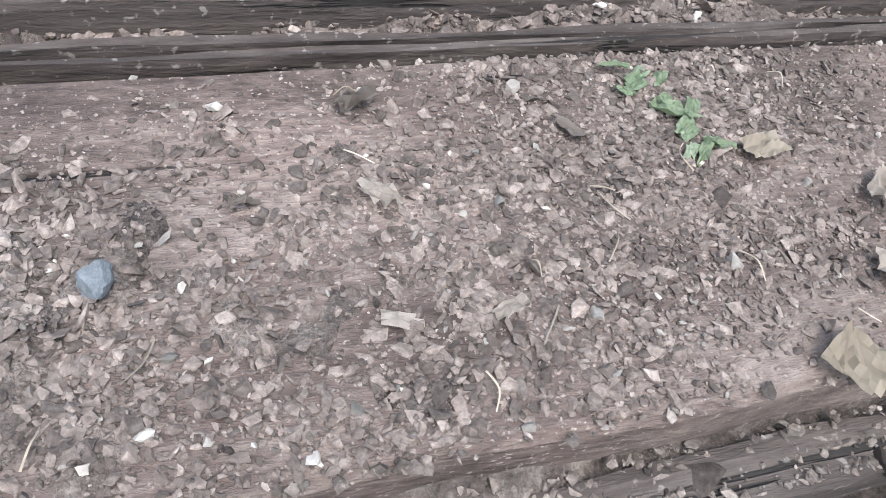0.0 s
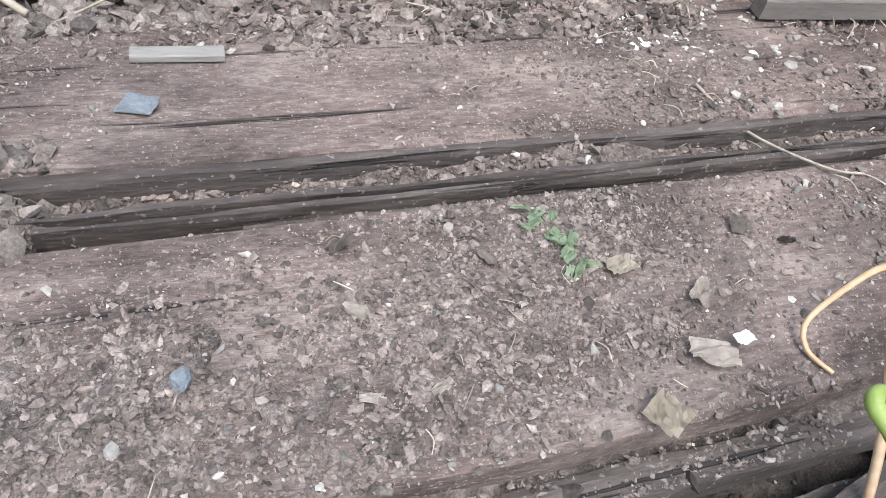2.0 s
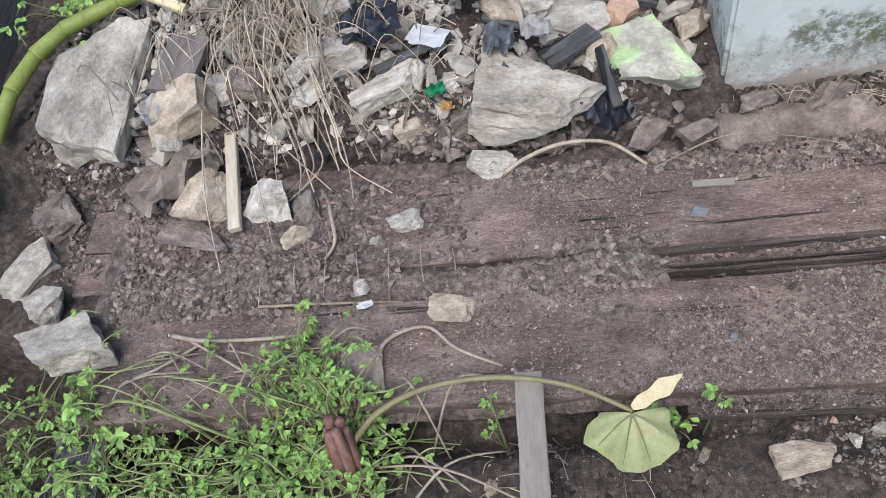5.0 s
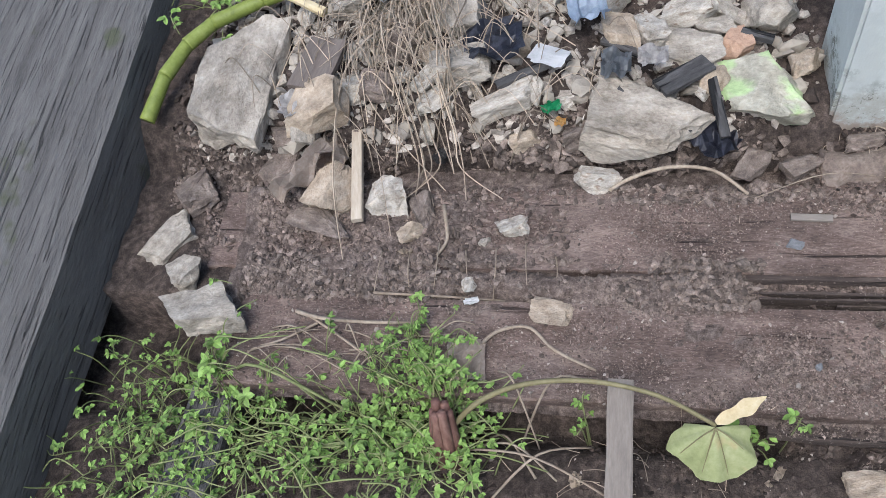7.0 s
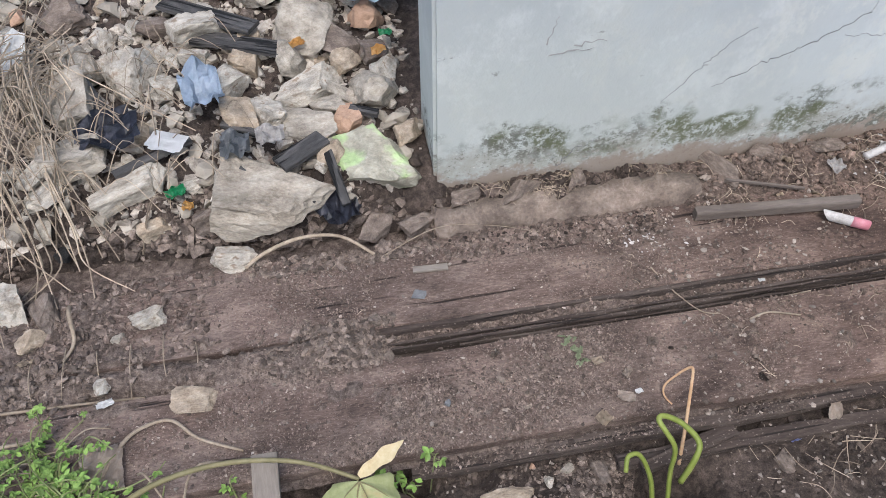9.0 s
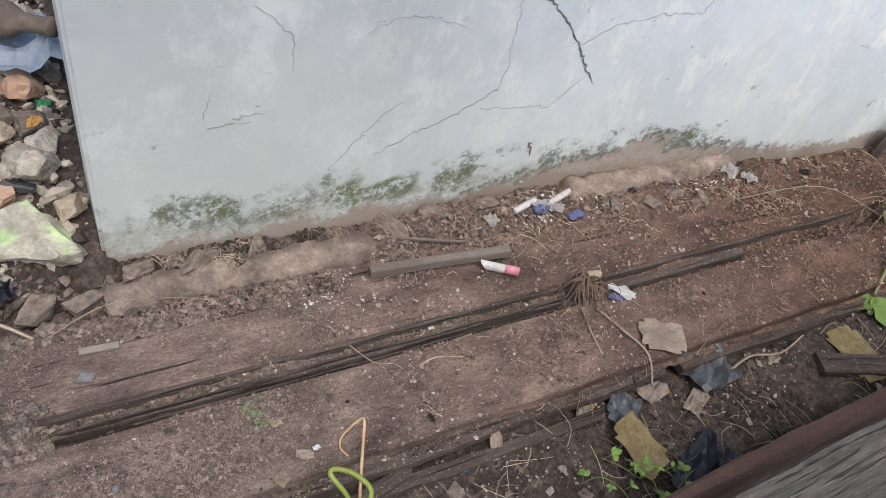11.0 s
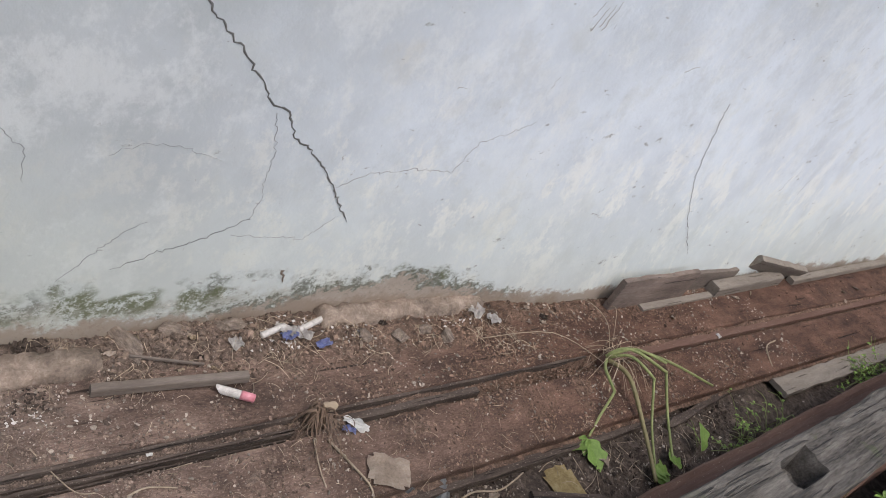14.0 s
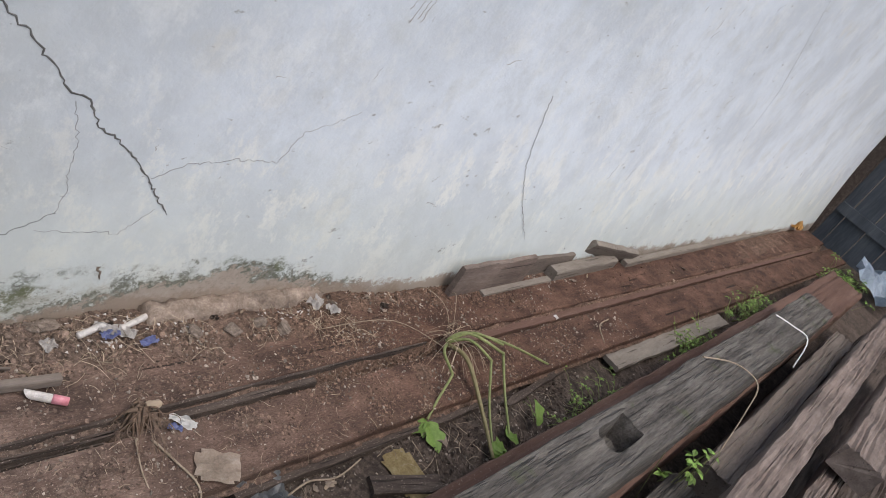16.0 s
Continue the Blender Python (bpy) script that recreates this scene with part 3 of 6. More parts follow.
part("rust_run", ribbon([(0.968, 0.155), (0.972, 0.138), (0.98, 0.118)], 0.014, 0.5736), MUDSTONE, wall)



def ledge(x0, x1, front, top, name, label):
    """A rounded, broken cement footing along the wall."""
    xs = np.arange(x0, x1 + 0.004, 0.01)
    prof = [(0.0, -0.06), (-0.002, -0.02), (0.0, 0.3), (0.006, 0.7), (0.016, 0.95), (0.034, 1.0), (0.052, 0.9), (0.064, 0.3), (0.066, -0.06)]
    bm = bmesh.new()
    prev = None
    for x in xs:
        row = []
        for d, h in prof:
            jy = 0.008 * float(fnoise(x, d * 9 + front, 34, 5))
            jz = 0.009 * float(fnoise(x + 5, d * 12, 34, 5))
            row.append(bm.verts.new((x, front + d + jy, (h * top if h > 0 else h) + jz)))
        if prev:
            for a in range(len(prof) - 1):
                bm.faces.new((prev[a], prev[a + 1], row[a + 1], row[a]))
        else:
            first = row
        prev = row
    bm.faces.new(first)
    bm.faces.new(prev)
    return tagged(part(name, bm, CEMENT, smooth=True), label, "footing", kind="structure")


ledge(0.1, 0.6, 0.478, 0.024, "trim", "rounded brown cement footing at the foot of the wall")
ledge(1.1, 1.62, 0.512, 0.034, "trim", "broken pinkish cement footing at the foot of the wall")

# unseen extra height and length added to shade the far end of the wall
fence = tagged(new("fence"), "blue-grey timber plank fence closing the yard beside the wall, extended unseen for shade", "fence", kind="structure")
for i in range(18):
    bm = bmesh.new()
    y1 = 0.57 - i * 0.2
    box(bm, 7.1, 7.13, y1 - 0.19, y1, -0.12, 5.0 - 0.03 * (i % 3))
    bmesh.ops.bevel(bm, geom=bm.edges[:], offset=0.003, segments=1, affect="EDGES")
    part("board", bm, FENCE, fence)
for z0 in (0.22, 1.5):
    bm = bmesh.new()
    box(bm, 7.06, 7.1, -3.0, 0.47, z0, z0 + 0.09)
    part("rail", bm, FENCE, fence)
bm = bmesh.new()
box(bm, 6.98, 7.08, 0.47, 0.57, -0.1, 2.3)
bmesh.ops.bevel(bm, geom=bm.edges[:], offset=0.006, segments=1, affect="EDGES")
part("post", bm, RAIL, fence)


# ---------------------------------------------------------------- planks
def plank(name, x0, x1, y0, y1, ztop, thick, material, label, seed=0, step=0.02, wear=0.0022, turn=0.0, category="plank", rows=5, tag=True, parent=None):
    """A long timber along x with worn, wavering edges and a slightly uneven top."""
    xs = np.arange(0, x1 - x0 + step * 0.5, step)
    bm = bmesh.new()
    prev = None
    prof = [(-0.5, 0.0), (-0.5, 0.82), (-0.485, 1.0)] + [(-0.5 + (i + 1) / (rows + 1), 1.0) for i in range(rows)] + [(0.485, 1.0), (0.5, 0.82), (0.5, 0.0)]
    w = y1 - y0
    for x in xs:
        row = []
        for a, h in prof:
            e = 1 if abs(a) > 0.48 else 0.35
            jy = wear * e * float(fnoise(x * 1.0 + seed * 3.7, a * 2 + seed, 14, 3)) * (1 if abs(a) > 0.48 else 0)
            jz = wear * 0.5 * float(fnoise(x + seed * 1.3, a * 3 + seed, 12, 3)) * h
            row.append(bm.verts.new((x, a * w + jy, -thick * (1 - h) + jz)))
        if prev:
            for k in range(len(prof) - 1):
                bm.faces.new((prev[k], prev[k + 1], row[k + 1], row[k]))
            bm.faces.new((prev[-1], prev[0], row[0], row[-1]))
        else:
            first = row
        prev = row
    bm.faces.new(first)
    bm.faces.new(prev)
    ob = part(name, bm, material, parent)
    ob.matrix_world = pose(x0, (y0 + y1) / 2, ztop, 0, 0, turn)
    if tag:
        tagged(ob, label, category)
    return ob


plank("plank", -0.865, 6.8, 0.087, 0.252, 0.0, 0.024, PLANK, "long wide worn brown plank strewn with soil crumbs", 1, wear=0.0013)
plank("plank", -0.96, 6.8, 0.308, 0.476, 0.0, 0.024, PLANK, "long wide brown plank half buried under soil by the wall", 3)
# ridges left in the rotten groove between the two rows
for i, (y0, y1, zt, x0, x1) in enumerate(((0.3005, 0.3075, -0.003, -0.23, 1.9), (0.2785, 0.2825, -0.009, -0.09, 0.93), (0.2695, 0.2735, -0.008, -0.01, 0.93), (0.2625, 0.2655, -0.016, 0.1, 0.9), (0.268, 0.285, -0.006, 1.06, 1.45))):
    plank("batten", x0, x1, y0, y1, zt, 0.02, RAIL, "thin rotten timber ridge in the groove between planks", 10 + i, 0.012, 0.0018, rows=1, category="batten")
plank("batten", 1.95, 6.4, 0.274, 0.3, -0.014, 0.02, REDPLANK, "dark rotten batten between the red planks", 16, 0.04, rows=1, category="batten")
# stepped timbers under the front edge
plank("plank", -0.01, 1.06, 0.063, 0.083, -0.024, 0.02, RAIL, "dark stepped timber under the plank's front edge", 20, 0.015, 0.003, category="plank", rows=2)
plank("plank", 0.33, 0.5, 0.012, 0.03, -0.035, 0.014, RAIL, "short dark rotten board end leaning by the hollow", 22, 0.015, 0.003, turn=12, rows=2)
plank("plank", 0.3, 0.95, 0.028, 0.05, -0.046, 0.018, RAIL, "lower dark timber half buried in front of the plank", 26, 0.015, 0.003, rows=2)
plank("plank", 1.1, 2.0, 0.06, 0.082, -0.03, 0.02, RAIL, "dark stepped timber under the plank's front edge", 23, 0.02, 0.003, rows=2)
plank("plank", 2.72, 3.9, 0.0, 0.072, -0.02, 0.02, SLATWOOD, "cracked grey board lying in the soil", 24, 0.02, 0.004)
plank("plank", 2.05, 2.46, 0.03, 0.052, -0.03, 0.02, RAIL, "small red-brown board end in the soil", 25, 0.02, 0.003, turn=7)


# ---------------------------------------------------------------- timber stack beside the planks
def beam(name, p, length, width, height, turn, material, label, seed, tilt=0.0, mortise=None):
    """A heavy squared timber; p is the middle of its near end's top."""
    bm = bmesh.new()
    n = int(length / 0.016)
    cols = 16
    ring = [(-0.5, -1.0), (-0.5, -0.06)] + [(-0.47 + 0.94 * i / cols, 0.0) for i in range(cols + 1)] + [(0.5, -0.06), (0.5, -1.0)]
    prev = None
    for i in range(n + 1):
        x = length * i / n
        row = []
        for a, h in ring:
            g = 0.006 * float(fnoise(x * 0.35 + seed, a * 7 + seed * 2, 6, 4)) if h > -0.5 else 0
            dz = 0.0
            if mortise and mortise[0] < x < mortise[1] and mortise[2] < a * width < mortise[3]:
                dz = -0.075
            row.append(bm.verts.new((x + (0.01 * float(fnoise(a * 4, seed, 3)) if i in (0, n) else 0), a * width + 0.004 * float(fnoise(x, a + seed, 8, 2)), h * height + g + dz)))
        if prev:
            for k in range(len(ring) - 1):
                bm.faces.new((prev[k], prev[k + 1], row[k + 1], row[k]))
            bm.faces.new((prev[-1], prev[0], row[0], row[-1]))
        else:
            first = row
        prev = row
    bm.faces.new(first)
    bm.faces.new(prev)
    ob = part(name, bm, material)
    ob.matrix_world = pose(*p, 0, tilt, turn)
    return tagged(ob, label, "timber")


beam("sleeper", (0.75, -0.325, 0.3), 3.35, 0.155, 0.17, 2.0, STACKWOOD, "heavy weathered grey sleeper with a cut mortise, topping the stack", 3, mortise=(1.05, 1.19, -0.024, 0.044))
beam("beam", (0.72, -0.30, 0.13), 4.9, 0.24, 0.2, 2.2, REDPLANK, "rust-brown timber lying under the grey sleeper", 5)
beam("beam", (2.3, -0.485, 0.2), 2.0, 0.10, 0.27, 3.0, DARKSLAT, "dark brown squared beam in the stack", 7)
beam("beam", (1.7, -0.60, 0.3), 3.6, 0.10, 0.12, 2.4, BEAMWOOD, "long brown beam lying along the timber stack", 9)
beam("beam", (2.3, -0.72, 0.2), 0.95, 0.075, 0.08, 1.0, BEAMWOOD, "short pale brown timber offcut in the stack", 11)
beam("beam", (2.85, -0.73, 0.33), 1.6, 0.14, 0.1, 2.0, BEAMWOOD, "brown timber block on the stack", 12)
beam("beam", (1.75, -0.47, 0.13), 0.5, 0.10, 0.22, 2.0, STACKWOOD, "grey timber offcut standing low in the stack", 13)
beam("beam", (2.0, -0.9, 0.05), 3.2, 0.16, 0.16, 2.0, RAIL, "dark bottom timber of the stack", 14)
beam("beam", (2.2, -0.66, 0.06), 3.0, 0.3, 0.15, 2.0, RAIL, "dark wet timber at the bottom of the stack", 15)
beam("sleeper", (-1.375, -0.75, 0.0), 2.6, 0.42, 0.16, 90.5, GREYWOOD, "broad weathered grey sleeper lying across the plank ends", 17, tilt=-6.5)
beam("beam", (-0.9, -0.25, -0.03), 0.4, 0.09, 0.07, 88, GREYWOOD, "grey post stub buried in the weeds", 19)


# ---------------------------------------------------------------- builders for loose things
def tube(bm, pts, r0, r1, sides=6):
    """A tapering round stem through the points, smoothed."""
    P = [Vector(p) for p in pts]
    fine = []
    for i in range(len(P) - 1):
        a, b, c, d = P[max(0, i - 1)], P[i], P[i + 1], P[min(len(P) - 1, i + 2)]
        n = 5 if len(P) > 2 else 2
        for k in range(n):
            t = k / n
            fine.append(0.5 * (2 * b + (c - a) * t + (2 * a - 5 * b + 4 * c - d) * t * t + (3 * b - a - 3 * c + d) * t ** 3))
    fine.append(P[-1])
    prev = None
    up = Vector((0.31, 0.2, 0.93))
    for i, p in enumerate(fine):
        d = (fine[min(i + 1, len(fine) - 1)] - fine[max(0, i - 1)]).normalized()
        u = d.cross(up).normalized()
        v = d.cross(u)
        r = r0 + (r1 - r0) * i / (len(fine) - 1)
        row = [bm.verts.new(p + (u * math.cos(2 * math.pi * k / sides) + v * math.sin(2 * math.pi * k / sides)) * r) for k in range(sides)]
        if prev:
            for k in range(sides):
                bm.faces.new((prev[k], prev[(k + 1) % sides], row[(k + 1) % sides], row[k]))
        else:
            bm.faces.new(row)
        prev = row
    bm.faces.new(prev)
    return bm


def blade(bm, m, length, width, cup=0.15, n=4, lobes=0.0):
    """One leaf: a cupped, pointed blade along +x of the pose m, folded along its rib."""
    rows = []
    for i in range(n + 1):
        t = i / n
        w = width * 0.5 * math.sin(math.pi * min(1, t * 0.93 + 0.07)) ** 0.75 * (1 + lobes * math.sin(t * 13))
        bend = -cup * length * t * t
        rows.append([bm.verts.new(m @ Vector((t * length, s * w, bend + abs(s) * w * 0.35))) for s in (-1, 0, 1)])
    for a, b in zip(rows, rows[1:]):
        for k in (0, 1):
            bm.faces.new((a[k], a[k + 1], b[k + 1], b[k]))


def rock_mesh(name, seed, material, sub=3, cuts=5, box=0.3):
    """An angular broken stone, about 1 across: a block knocked off at its corners, with pitted faces."""
    rnd = random.Random(seed)
    bm = bmesh.new()
    bmesh.ops.create_icosphere(bm, subdivisions=sub, radius=0.8)
    axes = [Vector(a) for a in ((1, 0, 0), (-1, 0, 0), (0, 1, 0), (0, -1, 0), (0, 0, 1), (0, 0, -1))]
    planes = [((a + Vector((rnd.gauss(0, box), rnd.gauss(0, box), rnd.gauss(0, box)))).normalized(), rnd.uniform(0.33, 0.46)) for a in axes]
    planes += [(Vector((rnd.gauss(0, 1), rnd.gauss(0, 1), rnd.gauss(0, 1))).normalized(), rnd.uniform(0.38, 0.5)) for _ in range(cuts)]
    o = Vector((seed * 1.7, seed * 0.3, 0))
    for v in bm.verts:
        for _ in (0, 1):
            for d, k in planes:
                over = v.co.dot(d) - k
                if over > 0:
                    v.co -= d * over
        n1, n2, n3 = noise.noise(v.co * 3.2 + o), noise.noise(v.co * 9 + o), noise.noise(v.co * 23 + o)
        v.co += v.co.normalized() * (0.06 * n1 + 0.04 * n2 + 0.02 * n3 - 0.05 * max(0.0, noise.noise(v.co * 7 - o) - 0.2))
    me = bpy.data.meshes.new(name)
    bm.to_mesh(me)
    bm.free()
    me.materials.append(material)
    return me


def rock(name, x, y, size, turn, seed, material, label, sink=0.25, tilt=(0, 0), z=None, group=""):
    ob = new(name, rock_mesh(name, seed, material, 4 if size[0] > 0.045 else 3))
    z = tz(x, y) if z is None else z
    ob.matrix_world = pose(x, y, z + size[2] * (0.4 - sink), tilt[0], tilt[1], turn) @ Matrix.Diagonal((*(0.84 * v for v in size), 1))
    return tagged(ob, label, "stone", group)


def scatter(name, n, place, rmin, rmax, material, label, seed, flat=0.75, power=2.2, category="soil crumbs", embed=0.25):
    """Very many small broken lumps in one mesh; place(rng, n) gives their x and y."""
    rng = np.random.default_rng(seed)
    bm = bmesh.new()
    bmesh.ops.create_icosphere(bm, subdivisions=1, radius=1)
    base = np.array([v.co[:] for v in bm.verts])
    faces = np.array([[v.index for v in f.verts] for f in bm.faces])
    bm.free()
    shapes = base[None] * (1 + rng.uniform(-0.5, 0.45, (24, len(base), 1)))
    x, y = place(rng, n)
    n = len(x)
    r = rmin + (rmax - rmin) * rng.random(n) ** power
    sc = rng.uniform(0.45, 1.5, (n, 3)) * r[:, None]
    sc[:, 2] *= flat
    v = shapes[rng.integers(0, 24, n)] * sc[:, None, :]
    a = rng.uniform(0, 6.283, n)
    ca, sa = np.cos(a)[:, None], np.sin(a)[:, None]
    tx = rng.normal(0, 0.4, (n, 1))
    vz = v[..., 2] + v[..., 0] * tx
    px = v[..., 0] * ca - v[..., 1] * sa + x[:, None]
    py = v[..., 0] * sa + v[..., 1] * ca + y[:, None]
    pz = vz + (top_z(x, y) + r * flat * (1 - 2 * embed))[:, None]
    co = np.stack([px, py, pz], -1).reshape(-1, 3)
    f = (faces[None] + (np.arange(n) * len(base))[:, None, None]).reshape(-1, 3)
    me = bpy.data.meshes.new(name)
    me.vertices.add(len(co))
    me.vertices.foreach_set("co", co.ravel())
    me.loops.add(f.size)
    me.loops.foreach_set("vertex_index", f.ravel().astype(np.int32))
    me.polygons.add(len(f))
    me.polygons.foreach_set("loop_start", np.arange(0, f.size, 3, dtype=np.int32))
    me.update()
    me.validate()
    me.polygons.foreach_set("use_smooth", np.zeros(len(me.polygons), dtype=bool))
    me.materials.append(material)
    return tagged(new(name, me), label, category, kind="stuff")


def within(x0, x1, y0, y1, clump=0.0, s=11.0):
    """Places in a rectangle, gathered into drifts."""
    def place(rng, n):
        x, y = rng.uniform(x0, x1, n * 3), rng.uniform(y0, y1, n * 3)
        k = fnoise(x, y, s, 3) + rng.normal(0, 0.25, n * 3)
        keep = np.argsort(-k * clump - rng.random(n * 3) * (1 - clump))[:n]
        return x[keep], y[keep]
    return place


def ico_material_island(m, amount=0.55):
    """Let every lump of a joined mesh take its own shade."""
    nt = m.node_tree
    b = nt.nodes["Principled BSDF"]
    src = b.inputs["Base Color"].links[0].from_socket
    geo = nt.nodes.new("ShaderNodeNewGeometry")
    r = nt.nodes.new("ShaderNodeMapRange")
    r.inputs[3].default_value, r.inputs[4].default_value = 1 - amount, 1 + amount
    nt.links.new(geo.outputs["Random Per Island"], r.inputs[0])
    mx = nt.nodes.new("ShaderNodeVectorMath"); mx.operation = "SCALE"
    nt.links.new(src, mx.inputs[0]); nt.links.new(r.outputs[0], mx.inputs["Scale"])
    nt.links.new(mx.outputs[0], b.inputs["Base Color"])


for m, k in ((CRUMB, 0.5), (LUMP, 0.5), (DAMP, 0.5), (RUBBLE, 0.45), (CHIPS, 0.6), (STRAW, 0.45), (LEAF, 0.45)):
    ico_material_island(m, k)

# ---------------------------------------------------------------- crumbs, gravel, chips
scatter("soil_crumbs", 46000, within(-0.3, 0.7, 0.088, 0.475, 0.3), 0.0003, 0.0016, CRUMB, "fine brown soil crumbs lying on the worn planks", 1, 0.6, 2.2, embed=0.4)
scatter("soil_crumbs", 9000, within(-0.15, 0.36, 0.09, 0.25, 0.45), 0.0007, 0.0026, CRUMB, "larger brown soil lumps lying on the plank", 2, 0.6, embed=0.4)
scatter("soil_crumbs", 12000, within(-0.95, 2.1, 0.09, 0.47, 0.5), 0.0007, 0.0034, CRUMB, "brown soil crumbs drifted along the planks", 3, 0.6, embed=0.4)
scatter("soil_crumbs", 5000, within(-0.9, 0.0, 0.245, 0.33, 0.5, 16), 0.0008, 0.0065, LUMP, "lumpy soil filling the gap between planks", 4, 0.7, 2.6, embed=0.35)
scatter("soil_crumbs", 2600, within(0.0, 0.95, 0.256, 0.306, 0.4, 16), 0.0007, 0.0036, CRUMB, "soil crumbs caught in the rotten groove", 14, 0.7)
scatter("soil_crumbs", 10000, within(-0.45, 2.5, -0.25, 0.08, 0.4), 0.001, 0.006, DAMP, "crumbly dark soil in front of the planks", 5, 0.7, 2.6, embed=0.35)
scatter("soil_crumbs", 1800, within(0.1, 0.33, -0.03, 0.06, 0.3), 0.0008, 0.005, LUMP, "crumbly pale brown soil heaped in front of the timbers", 27, 0.7, 2.4, embed=0.3)
scatter("soil_crumbs", 9000, within(0.1, 2.3, 0.42, 0.572, 0.4), 0.001, 0.006, CRUMB, "crumbled soil heaped along the foot of the wall", 6, 0.7, 2.4, embed=0.35)
scatter("soil_crumbs", 5000, within(-1.1, 0.1, 0.44, 0.6, 0.3), 0.0015, 0.008, LUMP, "clods and crumbs in the gully behind the planks", 7, 0.7, 2.6, embed=0.35)
scatter("soil_crumbs", 3000, within(2.1, 6.5, 0.09, 0.56, 0.5, 4), 0.001, 0.005, CRUMB, "soil crumbs scattered on the far planks", 8, 0.6)
scatter("soil_crumbs", 4500, within(-1.0, -0.3, 0.33, 0.5, 0.3), 0.0012, 0.007, CRUMB, "clods of soil over the plank's buried end", 9, 0.7, 2.6, embed=0.35)
scatter("soil_crumbs", 2600, within(0.0, 1.05, 0.064, 0.088, 0.3), 0.0005, 0.0024, LUMP, "soil crumbs caught on the stepped timber", 17, 0.6, 2.4, embed=0.4)
scatter("soil_crumbs", 13000, within(0.55, 2.6, 0.09, 0.57, 0.5, 7), 0.0010, 0.0046, CRUMB, "crumbs of brown soil strewn over planks beside the wall", 18, 0.6, 2.0, embed=0.4)
scatter("soil_crumbs", 2600, within(0.4, 2.4, 0.09, 0.57, 0.55, 7), 0.001, 0.0045, LUMP, "damp dark soil crumbs on the planks beside the wall", 19, 0.6, 2.0, embed=0.4)
scatter("stone_chips", 4200, within(0.45, 3.0, -0.1, 0.57, 0.4, 6), 0.001, 0.0042, CHIPS, "pale chips strewn over planks beside the wall", 20, category="stone chips")
scatter("stone_chips", 1500, within(-0.3, 1.0, 0.09, 0.47, 0.2), 0.0004, 0.0014, CHIPS, "tiny pale stone chips on the planks", 10, category="stone chips")
scatter("stone_chips", 2600, within(-0.95, 1.6, -0.2, 0.57, 0.3), 0.0007, 0.003, CHIPS, "small pale stone chips among the soil", 11, category="stone chips")
scatter("plaster_flakes", 620, within(0.9, 1.9, 0.47, 0.57, 0.5), 0.0015, 0.006, DIRTYWHITE, "white plaster flakes fallen along the wall's foot", 12, flat=0.3, category="plaster flakes")
scatter("plaster_flakes", 90, within(0.42, 0.62, 0.38, 0.45, 0.3), 0.001, 0.004, DIRTYWHITE, "white plaster flakes trodden into the plank", 13, flat=0.2, category="plaster flakes")
# the dark colour of these clods also stands in for shade behind the footing
scatter("soil_clods", 1100, within(0.11, 0.52, 0.53, 0.572, 0.35, 18), 0.0015, 0.007, DAMP, "dark clods heaped behind the cement footing, coloured for the shade there too", 21, 0.8, 1.8, category="soil clods")
scatter("soil_clods", 900, within(0.6, 0.98, 0.5, 0.572, 0.5, 14), 0.0015, 0.007, LUMP, "brown clods heaped against the wall's foot", 22, 0.8, 1.8, category="soil clods")
scatter("soil_clods", 700, within(0.98, 1.9, 0.535, 0.574, 0.6, 9), 0.0015, 0.006, LUMP, "brown crust clinging along the wall's foot", 23, 0.8, 1.8, category="soil clods")
scatter("soil_clods", 260, within(0.1, 0.5, 0.415, 0.47, 0.6, 14), 0.0015, 0.005, DAMP, "dark clods along the plank's back edge", 24, 0.7, 2.0, category="soil clods")
scatter("soil_clods", 900, within(-0.55, 0.12, 0.478, 0.56, 0.3, 12), 0.003, 0.013, LUMP, "rough clods fallen into the gully", 25, 0.75, 2.0, category="soil clods")
scatter("gravel", 700, within(-1.05, 0.105, 0.56, 1.6, 0.1), 0.007, 0.02, GREYSTONE, "small broken pale stones between the rubble", 26, 0.7, 1.6, category="gravel")
scatter("gravel", 9000, within(-1.05, 0.105, 0.55, 1.8, 0.2), 0.002, 0.013, RUBBLE, "pale broken gravel between the rubble stones", 15, category="gravel")
scatter("gravel", 4000, within(-1.1, 0.1, 0.54, 1.8, 0.2), 0.002, 0.012, DAMP, "dark clods between the rubble stones", 16, category="gravel")


def straws(name, n, place, l0, l1, r, label, seed, lift=0.004, material=None, arch=0.25):
    rng = np.random.default_rng(seed)
    x, y = place(rng, n)
    bm = bmesh.new()
    for i in range(n):
        a, L = rng.uniform(0, 6.283), rng.uniform(l0, l1)
        d = Vector((math.cos(a), math.sin(a), 0))
        s = Vector((-d.y, d.x, 0)) * L * rng.normal(0, arch)
        p = Vector((x[i], y[i], 0))
        q = [p - d * L / 2, p + s * 0.5, p + d * L / 2]
        for k, w in enumerate(q):
            w.z = tz(w.x, w.y) + lift * (1 + (k == 1) * rng.uniform(0, 2))
        tube(bm, q, r, r * 0.6, 3)
    return tagged(part(name, bm, material or STRAW), label, "straw", kind="stuff")


